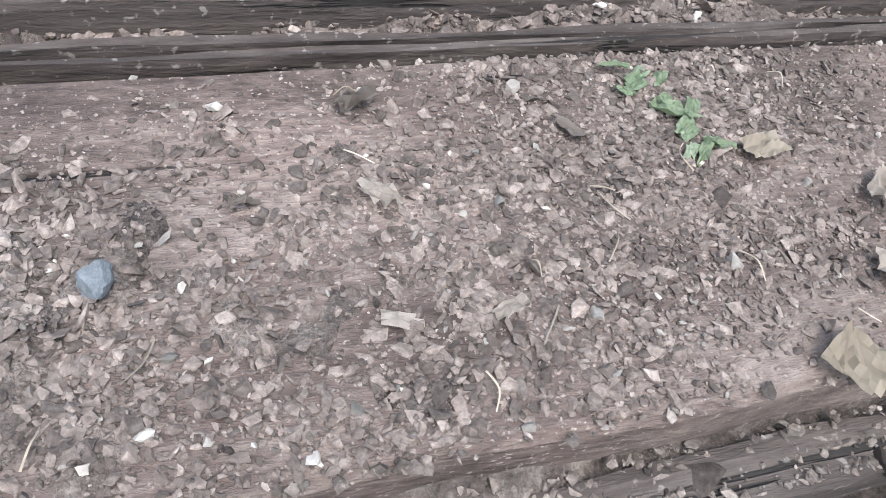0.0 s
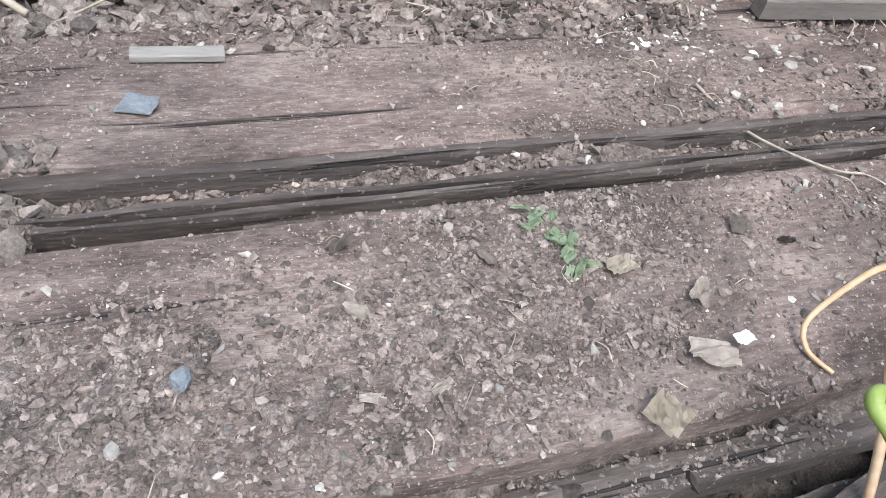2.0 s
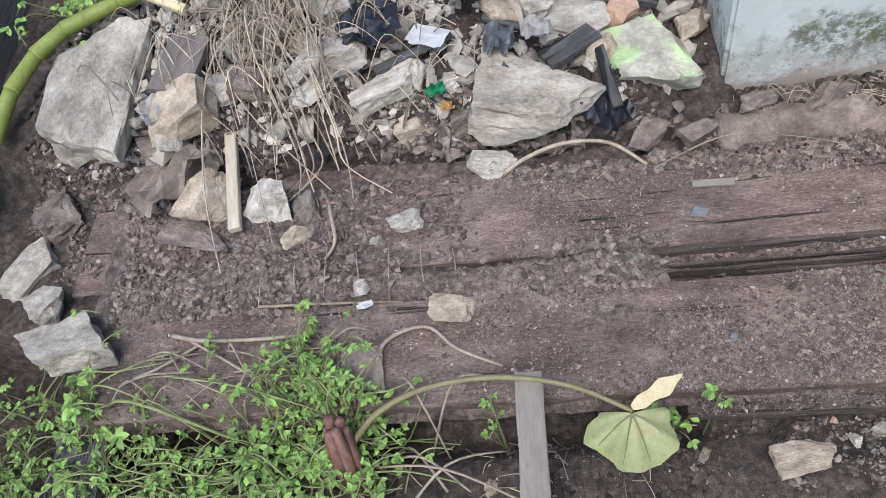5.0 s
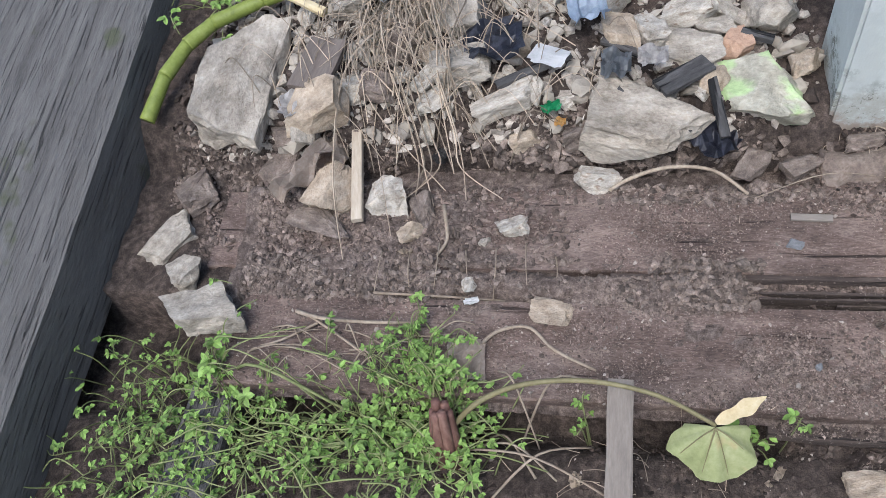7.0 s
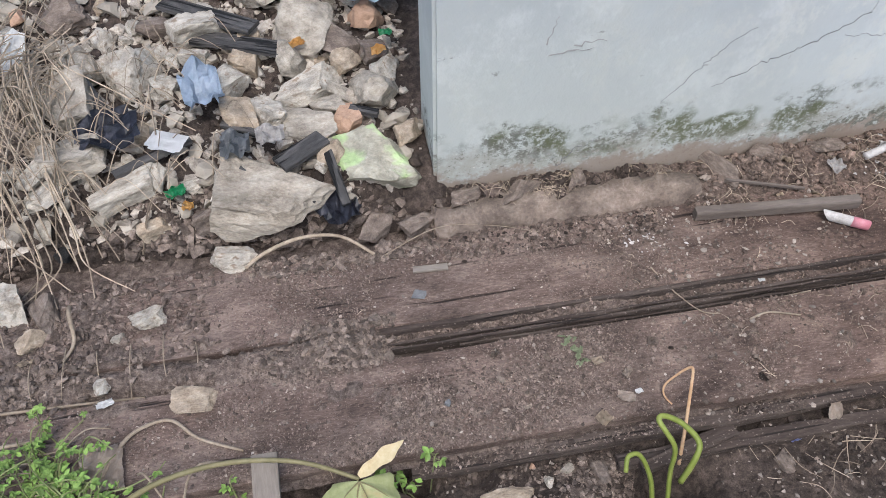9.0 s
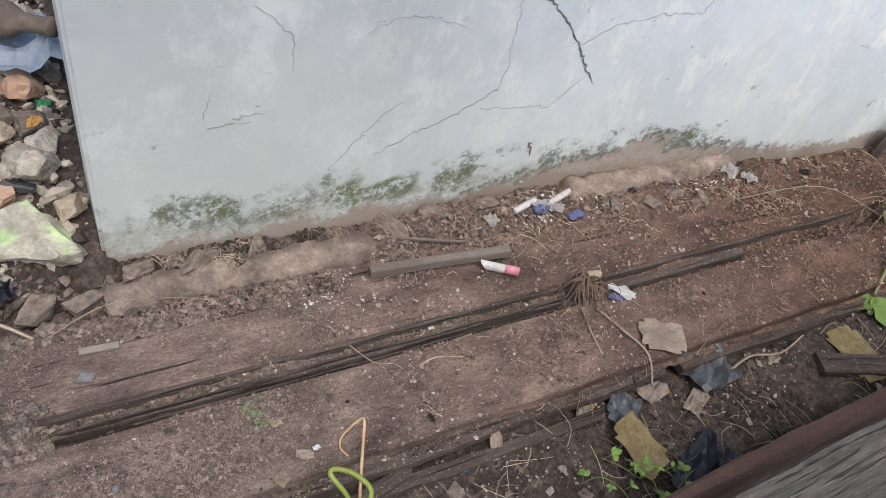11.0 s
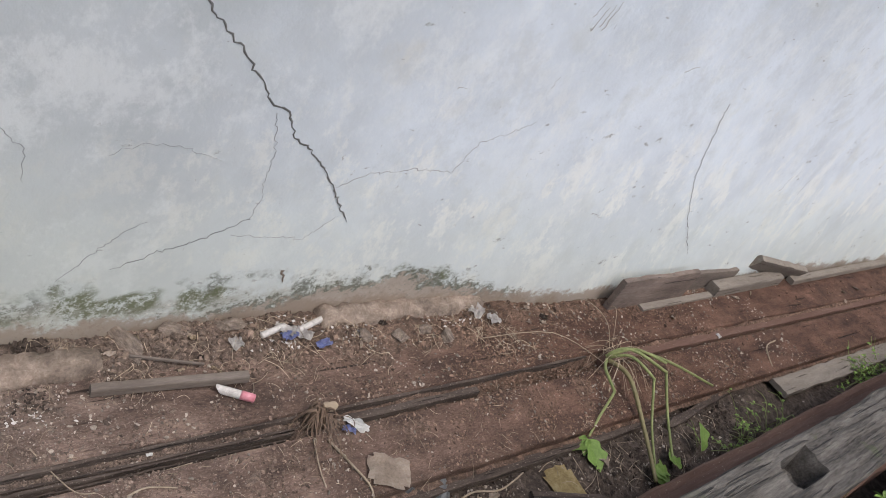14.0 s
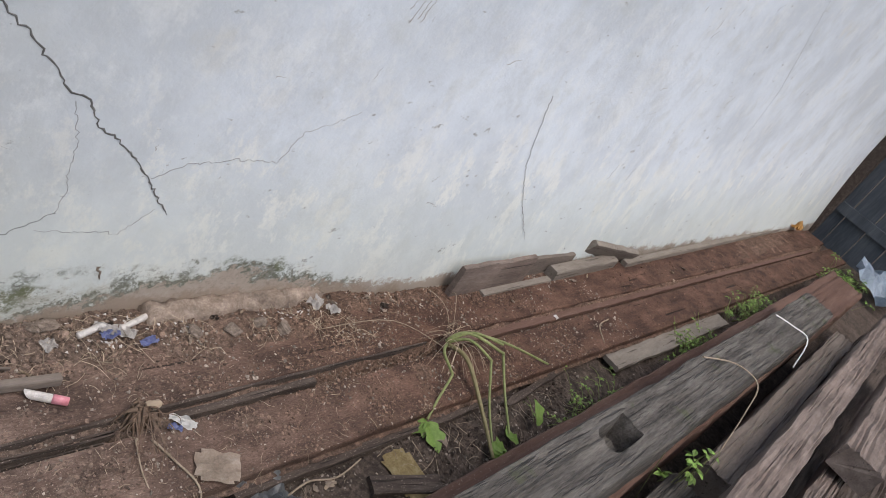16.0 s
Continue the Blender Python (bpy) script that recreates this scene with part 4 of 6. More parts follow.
straws("straw", 130, within(0.11, 0.6, 0.52, 0.57, 0.4, 14), 0.02, 0.06, 0.0006, "dry straw wisps in the clods by the wall", 61)
straws("straw_bits", 60, within(-0.2, 0.5, 0.09, 0.46, 0.3), 0.006, 0.018, 0.0004, "short dry straw bits on the soil-strewn plank", 25, 0.002)
straws("straw_bits", 320, within(0.4, 2.1, 0.09, 0.56, 0.3), 0.01, 0.035, 0.0006, "short dry straw bits on the planks", 21, 0.002)
straws("straw_bits", 60, within(-0.5, -0.05, -0.2, 0.08, 0.2), 0.02, 0.07, 0.0008, "dry rootlets in the dark hollow", 26, 0.006)
straws("straw_bits", 230, within(0.45, 2.4, -0.2, 0.08, 0.2), 0.02, 0.08, 0.0008, "dry rootlets and straw in the dark soil", 22, 0.006)
straws("straw_bits", 220, within(0.55, 1.9, 0.36, 0.56, 0.4), 0.02, 0.07, 0.0008, "dry stalk bits along the wall", 23, 0.005)

# ---------------------------------------------------------------- rubble bank
KINDS = [(STONE, "pale broken coral stone"), (GREYSTONE, "grey lump of broken mortar"), (TAN, "tan broken stone"), (BRICK, "orange-brown brick fragment"), (MUDSTONE, "muddy brown stone")]
MESHES = [(rock_mesh("rubble_stone", 100 + i * 7 + k, m, 3), lab) for k, (m, lab) in enumerate(KINDS) for i in range(4)]
BANK = [  # x, y, width, depth, turn, kind: the large stones of the bank
    (-0.298, 0.985, 0.14, 0.12, -8, 0), (-0.43, 0.885, 0.125, 0.12, 12, 0), (-0.52, 0.80, 0.12, 0.16, 30, 1), (-0.51, 0.905, 0.07, 0.1, 0, 1),
    (-0.208, 0.885, 0.085, 0.11, -20, 2), (-0.241, 0.83, 0.09, 0.085, 25, 0), (-0.077, 0.95, 0.15, 0.14, -30, 1), (-0.215, 0.735, 0.085, 0.14, 8, 2),
    (-0.165, 0.73, 0.08, 0.075, 30, 0), (-0.091, 0.785, 0.13, 0.075, 14, 0), (-0.06, 0.745, 0.08, 0.05, -10, 1), (-0.109, 0.705, 0.135, 0.075, -12, 1),
    (0.03, 0.765, 0.1, 0.1, 20, 1), (-0.03, 0.70, 0.062, 0.06, 35, 3), (0.036, 0.955, 0.085, 0.09, 10, 3), (-0.302, 0.905, 0.08, 0.05, -6, 0),
    (-0.402, 0.71, 0.06, 0.06, 40, 2), (-0.424, 0.60, 0.17, 0.06, 14, 0), (-0.385, 0.56, 0.065, 0.04, 0, 2), (-0.293, 0.556, 0.06, 0.05, 10, 4),
    (-0.5, 0.66, 0.15, 0.1, 10, 1), (0.075, 0.665, 0.06, 0.07, 0, 2), (0.045, 0.86, 0.07, 0.06, 15, 4), (-0.02, 0.83, 0.06, 0.055, 60, 2),
    (-0.36, 0.82, 0.07, 0.06, 10, 0), (-0.16, 1.06, 0.12, 0.1, 25, 0), (-0.33, 1.12, 0.13, 0.11, -20, 1), (-0.55, 1.05, 0.12, 0.1, 15, 4),
    (-0.75, 0.85, 0.11, 0.09, 20, 1), (-0.68, 1.0, 0.12, 0.1, -15, 0), (-0.62, 0.74, 0.1, 0.08, 25, 4), (-0.65, 0.62, 0.1, 0.07, -10, 4)]
placed = [(-0.17, 0.56, 0.11), (0.01, 0.61, 0.08), (-0.94, 0.66, 0.15), (-0.28, 0.55, 0.05)]
for i, (x, y, w, d, turn, k) in enumerate(BANK):
    rock("rubble_stone", x, y, (w, d, 0.55 * min(w, d) + 0.02), turn, 400 + i, KINDS[k][0], "large " + KINDS[k][1] + " in the rubble bank", 0.05, ((i * 37) % 21 - 10, (i * 53) % 25 - 12), group="rubble stones")
    placed.append((x, y, 0.45 * (w + d) / 2))
rnd = random.Random(4)
tries = 0
while len(placed) < 262 and tries < 30000:
    tries += 1
    x, y = rnd.uniform(-1.0, 0.1), rnd.uniform(0.56, 1.6)
    if x > 0.085 and y < 0.7:
        continue
    r = rnd.uniform(0.028, 0.055) if rnd.random() < 0.35 else rnd.uniform(0.010, 0.028)
    if any((x - a) ** 2 + (y - b) ** 2 < (0.72 * (r + c)) ** 2 for a, b, c in placed):
        continue
    placed.append((x, y, r))
    pick = rnd.choices(range(5), (5, 3, 2.2, 0.5, 1.6))[0] * 4 + rnd.randrange(4)
    me, lab = MESHES[pick]
    ob = new("rubble_stone", me)
    q = (2 * r * rnd.uniform(0.95, 1.4), 2 * r * rnd.uniform(0.7, 1.0), 2 * r * rnd.uniform(0.5, 0.8))
    ob.matrix_world = pose(x, y, tz(x, y) + 0.5 * r, rnd.uniform(-30, 30), rnd.uniform(-30, 30), rnd.uniform(0, 360)) @ Matrix.Diagonal((*q, 1))
    tagged(ob, lab + " in the rubble bank", "stone", "rubble stones")

rock("stone_slab", -0.185, 0.57, (0.26, 0.15, 0.085), -10, 5, BLOCK, "big pale stone slab with a chipped edge over the gully", 0.1, (18, 6), 0.04)
rock("stone_slab", 0.01, 0.612, (0.2, 0.13, 0.1), -20, 8, GREENSTONE, "stone slab dusted with pale green powder beside the wall", 0.3, (20, 0), 0.06)
rock("stone_slab", -0.945, 0.675, (0.235, 0.34, 0.15), -8, 12, BLOCK, "large tan-grey masonry block in the rubble", 0.2, (8, 0), 0.05)
rock("stone", -0.255, 0.488, (0.105, 0.06, 0.05), -12, 14, STONE, "pale stone lying at the plank's back edge", 0.3, z=0.0)
rock("stone", -0.393, 0.39, (0.062, 0.05, 0.04), 25, 16, STONE, "pale stone lying on the soil-strewn plank", 0.25)
rock("stone", -0.92, 0.205, (0.155, 0.105, 0.09), 15, 18, GREYSTONE, "rough grey mortar lump at the plank's end", 0.2, z=0.0)
rock("stone", -0.99, 0.285, (0.08, 0.08, 0.06), 40, 19, GREYSTONE, "small grey stone at the plank's end", 0.2, z=0.0)
rock("stone", -0.625, 0.452, (0.085, 0.10, 0.07), 5, 21, STONE, "pale square-cut stone beside a lath", 0.25)
rock("stone", -0.735, 0.462, (0.09, 0.13, 0.075), -6, 22, TAN, "tan stone beside a lath", 0.25)
rock("stone", -0.56, 0.425, (0.06, 0.09, 0.05), 20, 23, MUDSTONE, "muddy stone near the lath", 0.25)
rock("stone", -0.575, 0.375, (0.05, 0.04, 0.035), 0, 24, TAN, "small tan stone on the plank", 0.25)
rock("stone", -0.76, 0.40, (0.13, 0.07, 0.04), -20, 25, MUDSTONE, "flat muddy stone on the buried plank", 0.25)
rock("stone", -0.85, 0.52, (0.10, 0.11, 0.08), 10, 26, MUDSTONE, "rounded muddy stone by the gully", 0.25)
rock("stone", -0.80, 0.58, (0.08, 0.13, 0.07), 25, 27, GREYSTONE, "grey slanting stone by the gully", 0.25, (20, 10))
rock("stone", -1.03, 0.47, (0.12, 0.11, 0.08), 30, 28, MUDSTONE, "brown stone lying beside the grey sleeper", 0.25)
rock("stone", -1.06, 0.36, (0.08, 0.14, 0.04), -35, 29, GREYSTONE, "flat grey stone leaning by the grey sleeper", 0.2, (10, 25))
rock("stone", 0.049, 0.36, (0.03, 0.022, 0.008), -10, 31, BLUESTONE, "flat blue-grey stone chip on the plank", 0.1)
rock("stone", -0.03, 0.32, (0.025, 0.03, 0.025), 30, 32, MUDSTONE, "small clod at the end of the groove", 0.1)
rock("stone", -0.44, 0.36, (0.02, 0.02, 0.015), 0, 33, GREYSTONE, "dark pebble on the plank", 0.1)
rock("stone", -0.46, 0.275, (0.03, 0.035, 0.02), 10, 34, STONE, "small pale stone on the plank", 0.2)
rock("stone", -0.54, 0.545, (0.05, 0.04, 0.03), 50, 35, CHAR, "black cinder lump by the gully", 0.2)
rock("stone", 0.12, 0.01, (0.10, 0.055, 0.03), 8, 36, TAN, "tan stone half buried in front of the planks", 0.3)
rock("clod", 0.27, 0.035, (0.035, 0.045, 0.05), 10, 71, MUDSTONE, "upright earthy clod with a mossy top by the hollow", 0.3)
rock("stone", 0.172, 0.058, (0.012, 0.01, 0.01), 10, 72, BRICK, "small orange brick crumb in front of the timbers", 0.1)
rock("stone", 0.225, 0.045, (0.025, 0.02, 0.012), 40, 73, GREYSTONE, "small grey stone flake in front of the timbers", 0.1)
rock("stone", 0.19, 0.03, (0.022, 0.018, 0.012), 70, 74, STONE, "small pale stone flake in front of the timbers", 0.1)
rock("stone", 0.56, 0.0, (0.035, 0.05, 0.016), 12, 37, MUDSTONE, "small brown block in the dark soil", 0.1)
rock("stone", 0.06, 0.155, (0.012, 0.012, 0.009), 20, 38, BLUESTONE, "small blue-grey pebble on the plank", 0.1)
rock("stone", 1.72, 0.015, (0.045, 0.05, 0.03), 20, 39, MUDSTONE, "brown stone under the uprooted plant", 0.2)
rock("stone", 0.065, 0.505, (0.08, 0.05, 0.05), 30, 40, MUDSTONE, "brown clod at the broken end of the footing", 0.2, z=0.0)
rock("stone", 0.0, 0.52, (0.09, 0.06, 0.05), 60, 41, MUDSTONE, "brown clod in the gully", 0.2, z=-0.01)
for i, (x, y, w) in enumerate(((0.16, 0.54, 0.07), (0.27, 0.54, 0.09), (0.38, 0.55, 0.06), (0.66, 0.545, 0.1), (0.76, 0.55, 0.08), (0.88, 0.55, 0.07), (1.3, 0.46, 0.05), (1.38, 0.47, 0.04), (1.44, 0.44, 0.05), (1.2, 0.475, 0.04))):
    rock("clod", x, y, (w, 0.04, 0.03), i * 37, 50 + i, MUDSTONE, "crumbly brown clod at the foot of the wall", 0.25, group="clods along the wall")


# ---------------------------------------------------------------- loose timber pieces
def stick(name, p, q, width, thick, material, label, roll=0.0, seed=0, category="batten"):
    """A sawn piece from p to q (centres of its ends), with worn edges."""
    p, q = Vector(p), Vector(q)
    L = (q - p).length
    bm = bmesh.new()
    n = max(4, int(L / 0.02))
    ring = [(-0.5, -0.5), (-0.5, 0.35), (-0.42, 0.5), (0.42, 0.5), (0.5, 0.35), (0.5, -0.5)]
    prev = None
    for i in range(n + 1):
        x = L * i / n
        row = [bm.verts.new((x, a * width * (1 + 0.05 * float(fnoise(x, a + seed, 20, 2))), h * thick * (1 + 0.08 * float(fnoise(x + 3, h + seed, 25, 2))))) for a, h in ring]
        if prev:
            for k in range(6):
                bm.faces.new((prev[k], prev[(k + 1) % 6], row[(k + 1) % 6], row[k]))
        else:
            bm.faces.new(row)
        prev = row
    bm.faces.new(prev)
    ob = part(name, bm, material)
    ob.matrix_world = Matrix.Translation(p) @ (q - p).to_track_quat("X", "Z").to_matrix().to_4x4() @ pose(0, 0, 0, roll)
    return tagged(ob, label, category)


stick("lath", (-0.21, 0.105, 0.05), (-0.212, -0.14, -0.02), 0.036, 0.012, SLATWOOD, "grey-brown lath lying across the plank's front edge", seed=1)
stick("lath", (-0.700, 0.575, 0.055), (-0.668, 0.385, 0.035), 0.02, 0.012, PALEWOOD, "narrow pale lath lying on stones", seed=2)
stick("batten", (0.565, 0.437, 0.014), (0.862, 0.405, 0.024), 0.018, 0.02, DARKSLAT, "dark squared batten lying on the plank by the wall", seed=3)
stick("board_end", (2.13, 0.462, 0.064), (2.57, 0.468, 0.066), 0.022, 0.125, BEAMWOOD, "brown board stood on edge against the wall", seed=4)
stick("board_end", (2.58, 0.5, 0.04), (2.95, 0.5, 0.035), 0.02, 0.085, DARKSLAT, "dark board offcut leaning on the wall", seed=5)
stick("lath", (2.3, 0.438, 0.006), (2.76, 0.45, 0.006), 0.026, 0.01, SLATWOOD, "pale lath lying at the wall's foot", seed=6)
stick("board_end", (2.77, 0.462, 0.024), (3.32, 0.475, 0.024), 0.05, 0.045, SLATWOOD, "grey-brown offcut lying by the wall", seed=7)
stick("board_end", (3.05, 0.51, 0.1), (3.5, 0.475, 0.035), 0.03, 0.085, SLATWOOD, "pale brown offcut resting askew on another board", roll=25, seed=8)
stick("lath", (3.42, 0.455, 0.014), (6.5, 0.53, 0.018), 0.035, 0.025, SLATWOOD, "long pale lath along the foot of the wall", seed=9)
stick("stick", (0.046, 0.411, 0.004), (0.106, 0.407, 0.005), 0.012, 0.005, SLATWOOD, "short pale wood chip on the plank", seed=10, category="wood chip")
for p, q, w in (((-0.43, 0.615, 0.10), (-0.305, 0.68, 0.13), 0.022), ((-0.22, 0.61, 0.11), (-0.10, 0.55, 0.1), 0.025), ((-0.155, 0.60, 0.12), (-0.075, 0.655, 0.13), 0.05), ((-0.075, 0.65, 0.13), (-0.05, 0.53, 0.09), 0.02), ((-0.3, 0.95, 0.17), (-0.13, 0.87, 0.15), 0.05), ((-0.36, 1.05, 0.19), (-0.18, 0.93, 0.2), 0.05), ((-0.5, 0.85, 0.14), (-0.45, 0.75, 0.12), 0.03), ((-0.25, 0.72, 0.12), (-0.18, 0.68, 0.13), 0.025), ((-0.02, 0.72, 0.12), (0.03, 0.7, 0.12), 0.02)):
    z0 = tz(p[0], p[1]) + 0.035
    z1 = tz(q[0], q[1]) + 0.035
    stick("charred_board", (p[0], p[1], max(z0, 0.06)), (q[0], q[1], max(z1, 0.06)), w * 0.8, 0.009, CHAR, "black charred board scrap on the rubble", seed=int(w * 1000), category="board scrap")
stick("stick", (0.65, 0.5, 0.02), (0.79, 0.46, 0.012), 0.005, 0.005, DARKSLAT, "thin dry twig by the wall", seed=12, category="twig")
stick("board_end", (1.43, -0.02, -0.045), (1.62, -0.09, -0.04), 0.05, 0.02, RAIL, "rotten dark board end in the soil", seed=13)
stick("board_end", (-0.785, 0.61, 0.135), (-0.755, 0.72, 0.15), 0.08, 0.014, DARKSLAT, "brown square board scrap under straw", seed=14)


# ---------------------------------------------------------------- twigs and roots on the planks
def twig(pts, r, label, material=STRAW, category="twig", r1=None):
    bm = bmesh.new()
    q = [(x, y, tz(x, y) + h) for x, y, h in pts]
    tube(bm, q, r, r * 0.7 if r1 is None else r1, 5)
    return tagged(part("twig", bm, material, smooth=True), label, category)


twig([(-0.445, 0.13, 0.004), (-0.42, 0.177, 0.006), (-0.39, 0.197, 0.008), (-0.35, 0.2, 0.008), (-0.31, 0.165, 0.006), (-0.247, 0.136, 0.004)], 0.0035, "wavy grey root lying on the plank")
bm = bmesh.new()
tube(bm, [(-0.235, 0.462, 0.01), (-0.2, 0.476, 0.025), (-0.14, 0.49, 0.035), (-0.07, 0.484, 0.033), (-0.015, 0.452, 0.01)], 0.0038, 0.0028, 6)
tagged(part("twig", bm, STRAW, smooth=True), "pale bowed root bridging the gully", "twig")
twig([(-0.75, 0.215, 0.012), (-0.7, 0.2, 0.02), (-0.62, 0.197, 0.016), (-0.52, 0.2, 0.014)], 0.0042, "pale dry branch on the plank end")
twig([(-0.72, 0.205, 0.012), (-0.66, 0.17, 0.016), (-0.61, 0.14, 0.01)], 0.0028, "thin dry branch on the plank end")
twig([(-0.70, 0.2, 0.01), (-0.76, 0.16, 0.016), (-0.80, 0.15, 0.01)], 0.0028, "thin dry branch on the plank end")
twig([(-0.62, 0.256, 0.004), (-0.5, 0.259, 0.006), (-0.4, 0.262, 0.004)], 0.0028, "straight grey stick along the gap")
twig([(-0.52, 0.43, 0.006), (-0.51, 0.40, 0.03), (-0.505, 0.36, 0.012), (-0.52, 0.33, 0.004)], 0.004, "bent brown root on the plank")
twig([(0.45, 0.345, 0.004), (0.475, 0.30, 0.012), (0.5, 0.245, 0.004), (0.53, 0.235, 0.003)], 0.0014, "thin curved root across the groove")
twig([(0.60, 0.262, 0.004), (0.64, 0.26, 0.004), (0.70, 0.25, 0.003)], 0.0016, "thin straw on the plank")
twig([(0.575, 0.215, 0.003), (0.61, 0.222, 0.004), (0.66, 0.208, 0.003)], 0.0022, "pale stick on the plank")
twig([(0.0, 0.45, 0.004), (0.1, 0.475, 0.03), (0.2, 0.48, 0.012), (0.28, 0.455, 0.003)], 0.001, "hair-thin root over the footing")
twig([(0.98, 0.23, 0.004), (1.0, 0.17, 0.006), (1.02, 0.1, 0.004), (1.01, 0.05, 0.03)], 0.003, "dangling pale root over the plank's edge")
twig([(0.95, 0.24, 0.004), (0.93, 0.16, 0.006), (0.94, 0.08, 0.004)], 0.0018, "thin root over the plank")
twig([(1.2, 0.03, 0.01), (1.28, 0.045, 0.015), (1.36, 0.03, 0.012), (1.45, 0.05, 0.01)], 0.003, "wavy pale root in the dark soil")
twig([(1.55, 0.42, 0.004), (1.75, 0.36, 0.06), (1.95, 0.27, 0.02)], 0.0015, "thin arching dry stem over the plank")
twig([(2.0, 0.5, 0.01), (1.93, 0.42, 0.1), (1.95, 0.34, 0.09), (1.98, 0.28, 0.02)], 0.0014, "thin arching dry stem by the uprooted plant")
twig([(2.15, 0.46, 0.01), (2.08, 0.4, 0.06), (2.0, 0.29, 0.02)], 0.0014, "thin arching dry stem by the uprooted plant")
twig([(2.9, 0.2, 0.004), (2.75, 0.17, 0.03), (2.7, 0.1, 0.02)], 0.003, "dry straw stem on the far plank")
for i in range(7):
    a = -0.62 + 0.05 * i
    twig([(a, 0.34 + 0.01 * (i % 3), 0.003), (a + 0.006, 0.3, 0.012), (a + 0.01 * (i % 2), 0.255, 0.004)], 0.0011, "thin rootlet hanging over the gap")
for x0, y0, x1, y1 in ((-0.39, 0.12, -0.33, 0.03), (-0.36, 0.05, -0.25, 0.11), (-0.42, 0.03, -0.3, -0.02), (-0.46, 0.02, -0.2, -0.05), (-0.33, -0.02, -0.42, 0.06), (-0.4, -0.06, -0.25, 0.04)):
    twig([(x0, y0, 0.02), ((x0 + x1) / 2, (y0 + y1) / 2 + 0.015, 0.06), (x1, y1, 0.02)], 0.0022, "dry pale stem tangled in front of the plank")

# ---------------------------------------------------------------- straw clump on the bank
bm = bmesh.new()
rnd = random.Random(11)
for i in range(75):
    u = rnd.gauss(0, 1)
    x, y = -0.6 + 0.07 * u, 0.93 + rnd.gauss(0, 0.09)
    ex, ey = -0.565 + 0.1 * u + rnd.gauss(0, 0.07), 0.63 + rnd.gauss(0, 0.08)
    bow = 0.03 + 0.045 * u + rnd.gauss(0, 0.05)
    m1, m2 = (0.65 * x + 0.35 * ex - bow, 0.65 * y + 0.35 * ey), (0.3 * x + 0.7 * ex - bow * 0.8, 0.3 * y + 0.7 * ey)
    r = rnd.choice((0.001, 0.0014, 0.0019))
    tube(bm, [(x, y, tz(x, y) + 0.04), (*m1, tz(*m1) + rnd.uniform(0.04, 0.11)), (*m2, tz(*m2) + rnd.uniform(0.03, 0.09)), (ex, ey, max(tz(ex, ey), -0.02) + rnd.uniform(0.006, 0.05))], r, r * 0.6, 4)
for i in range(7):
    x = -0.53 + rnd.gauss(0, 0.06)
    ex = x + rnd.gauss(0.03, 0.05)
    tube(bm, [(x - 0.03, 0.62, tz(x, 0.62) + 0.05), (x, 0.545, 0.06 + rnd.uniform(0, 0.02)), (x + 0.01, 0.5, 0.03), (ex, rnd.uniform(0.42, 0.47), 0.012)], 0.0019, 0.0011, 4)
for i in range(170):
    x, y, a, L = -0.62 + rnd.gauss(0, 0.17), 0.74 + rnd.gauss(0, 0.13), rnd.uniform(0, 6.28), rnd.uniform(0.03, 0.085)
    d = (math.cos(a) * L, max(math.sin(a) * L, (0.57 - y) / 2))
    r = rnd.choice((0.0008, 0.0011, 0.0016))
    tube(bm, [(x, y, tz(x, y) + 0.03), (x + d[0], y + d[1] + 0.02, tz(x + d[0], y + d[1]) + 0.08), (x + 2 * d[0], y + 2 * d[1], tz(x + 2 * d[0], y + 2 * d[1]) + 0.03)], r, r * 0.6, 4)
tagged(part("dry_grass", bm, STRAW), "dry straw-coloured grass matted over the rubble", "dry grass", kind="stuff")


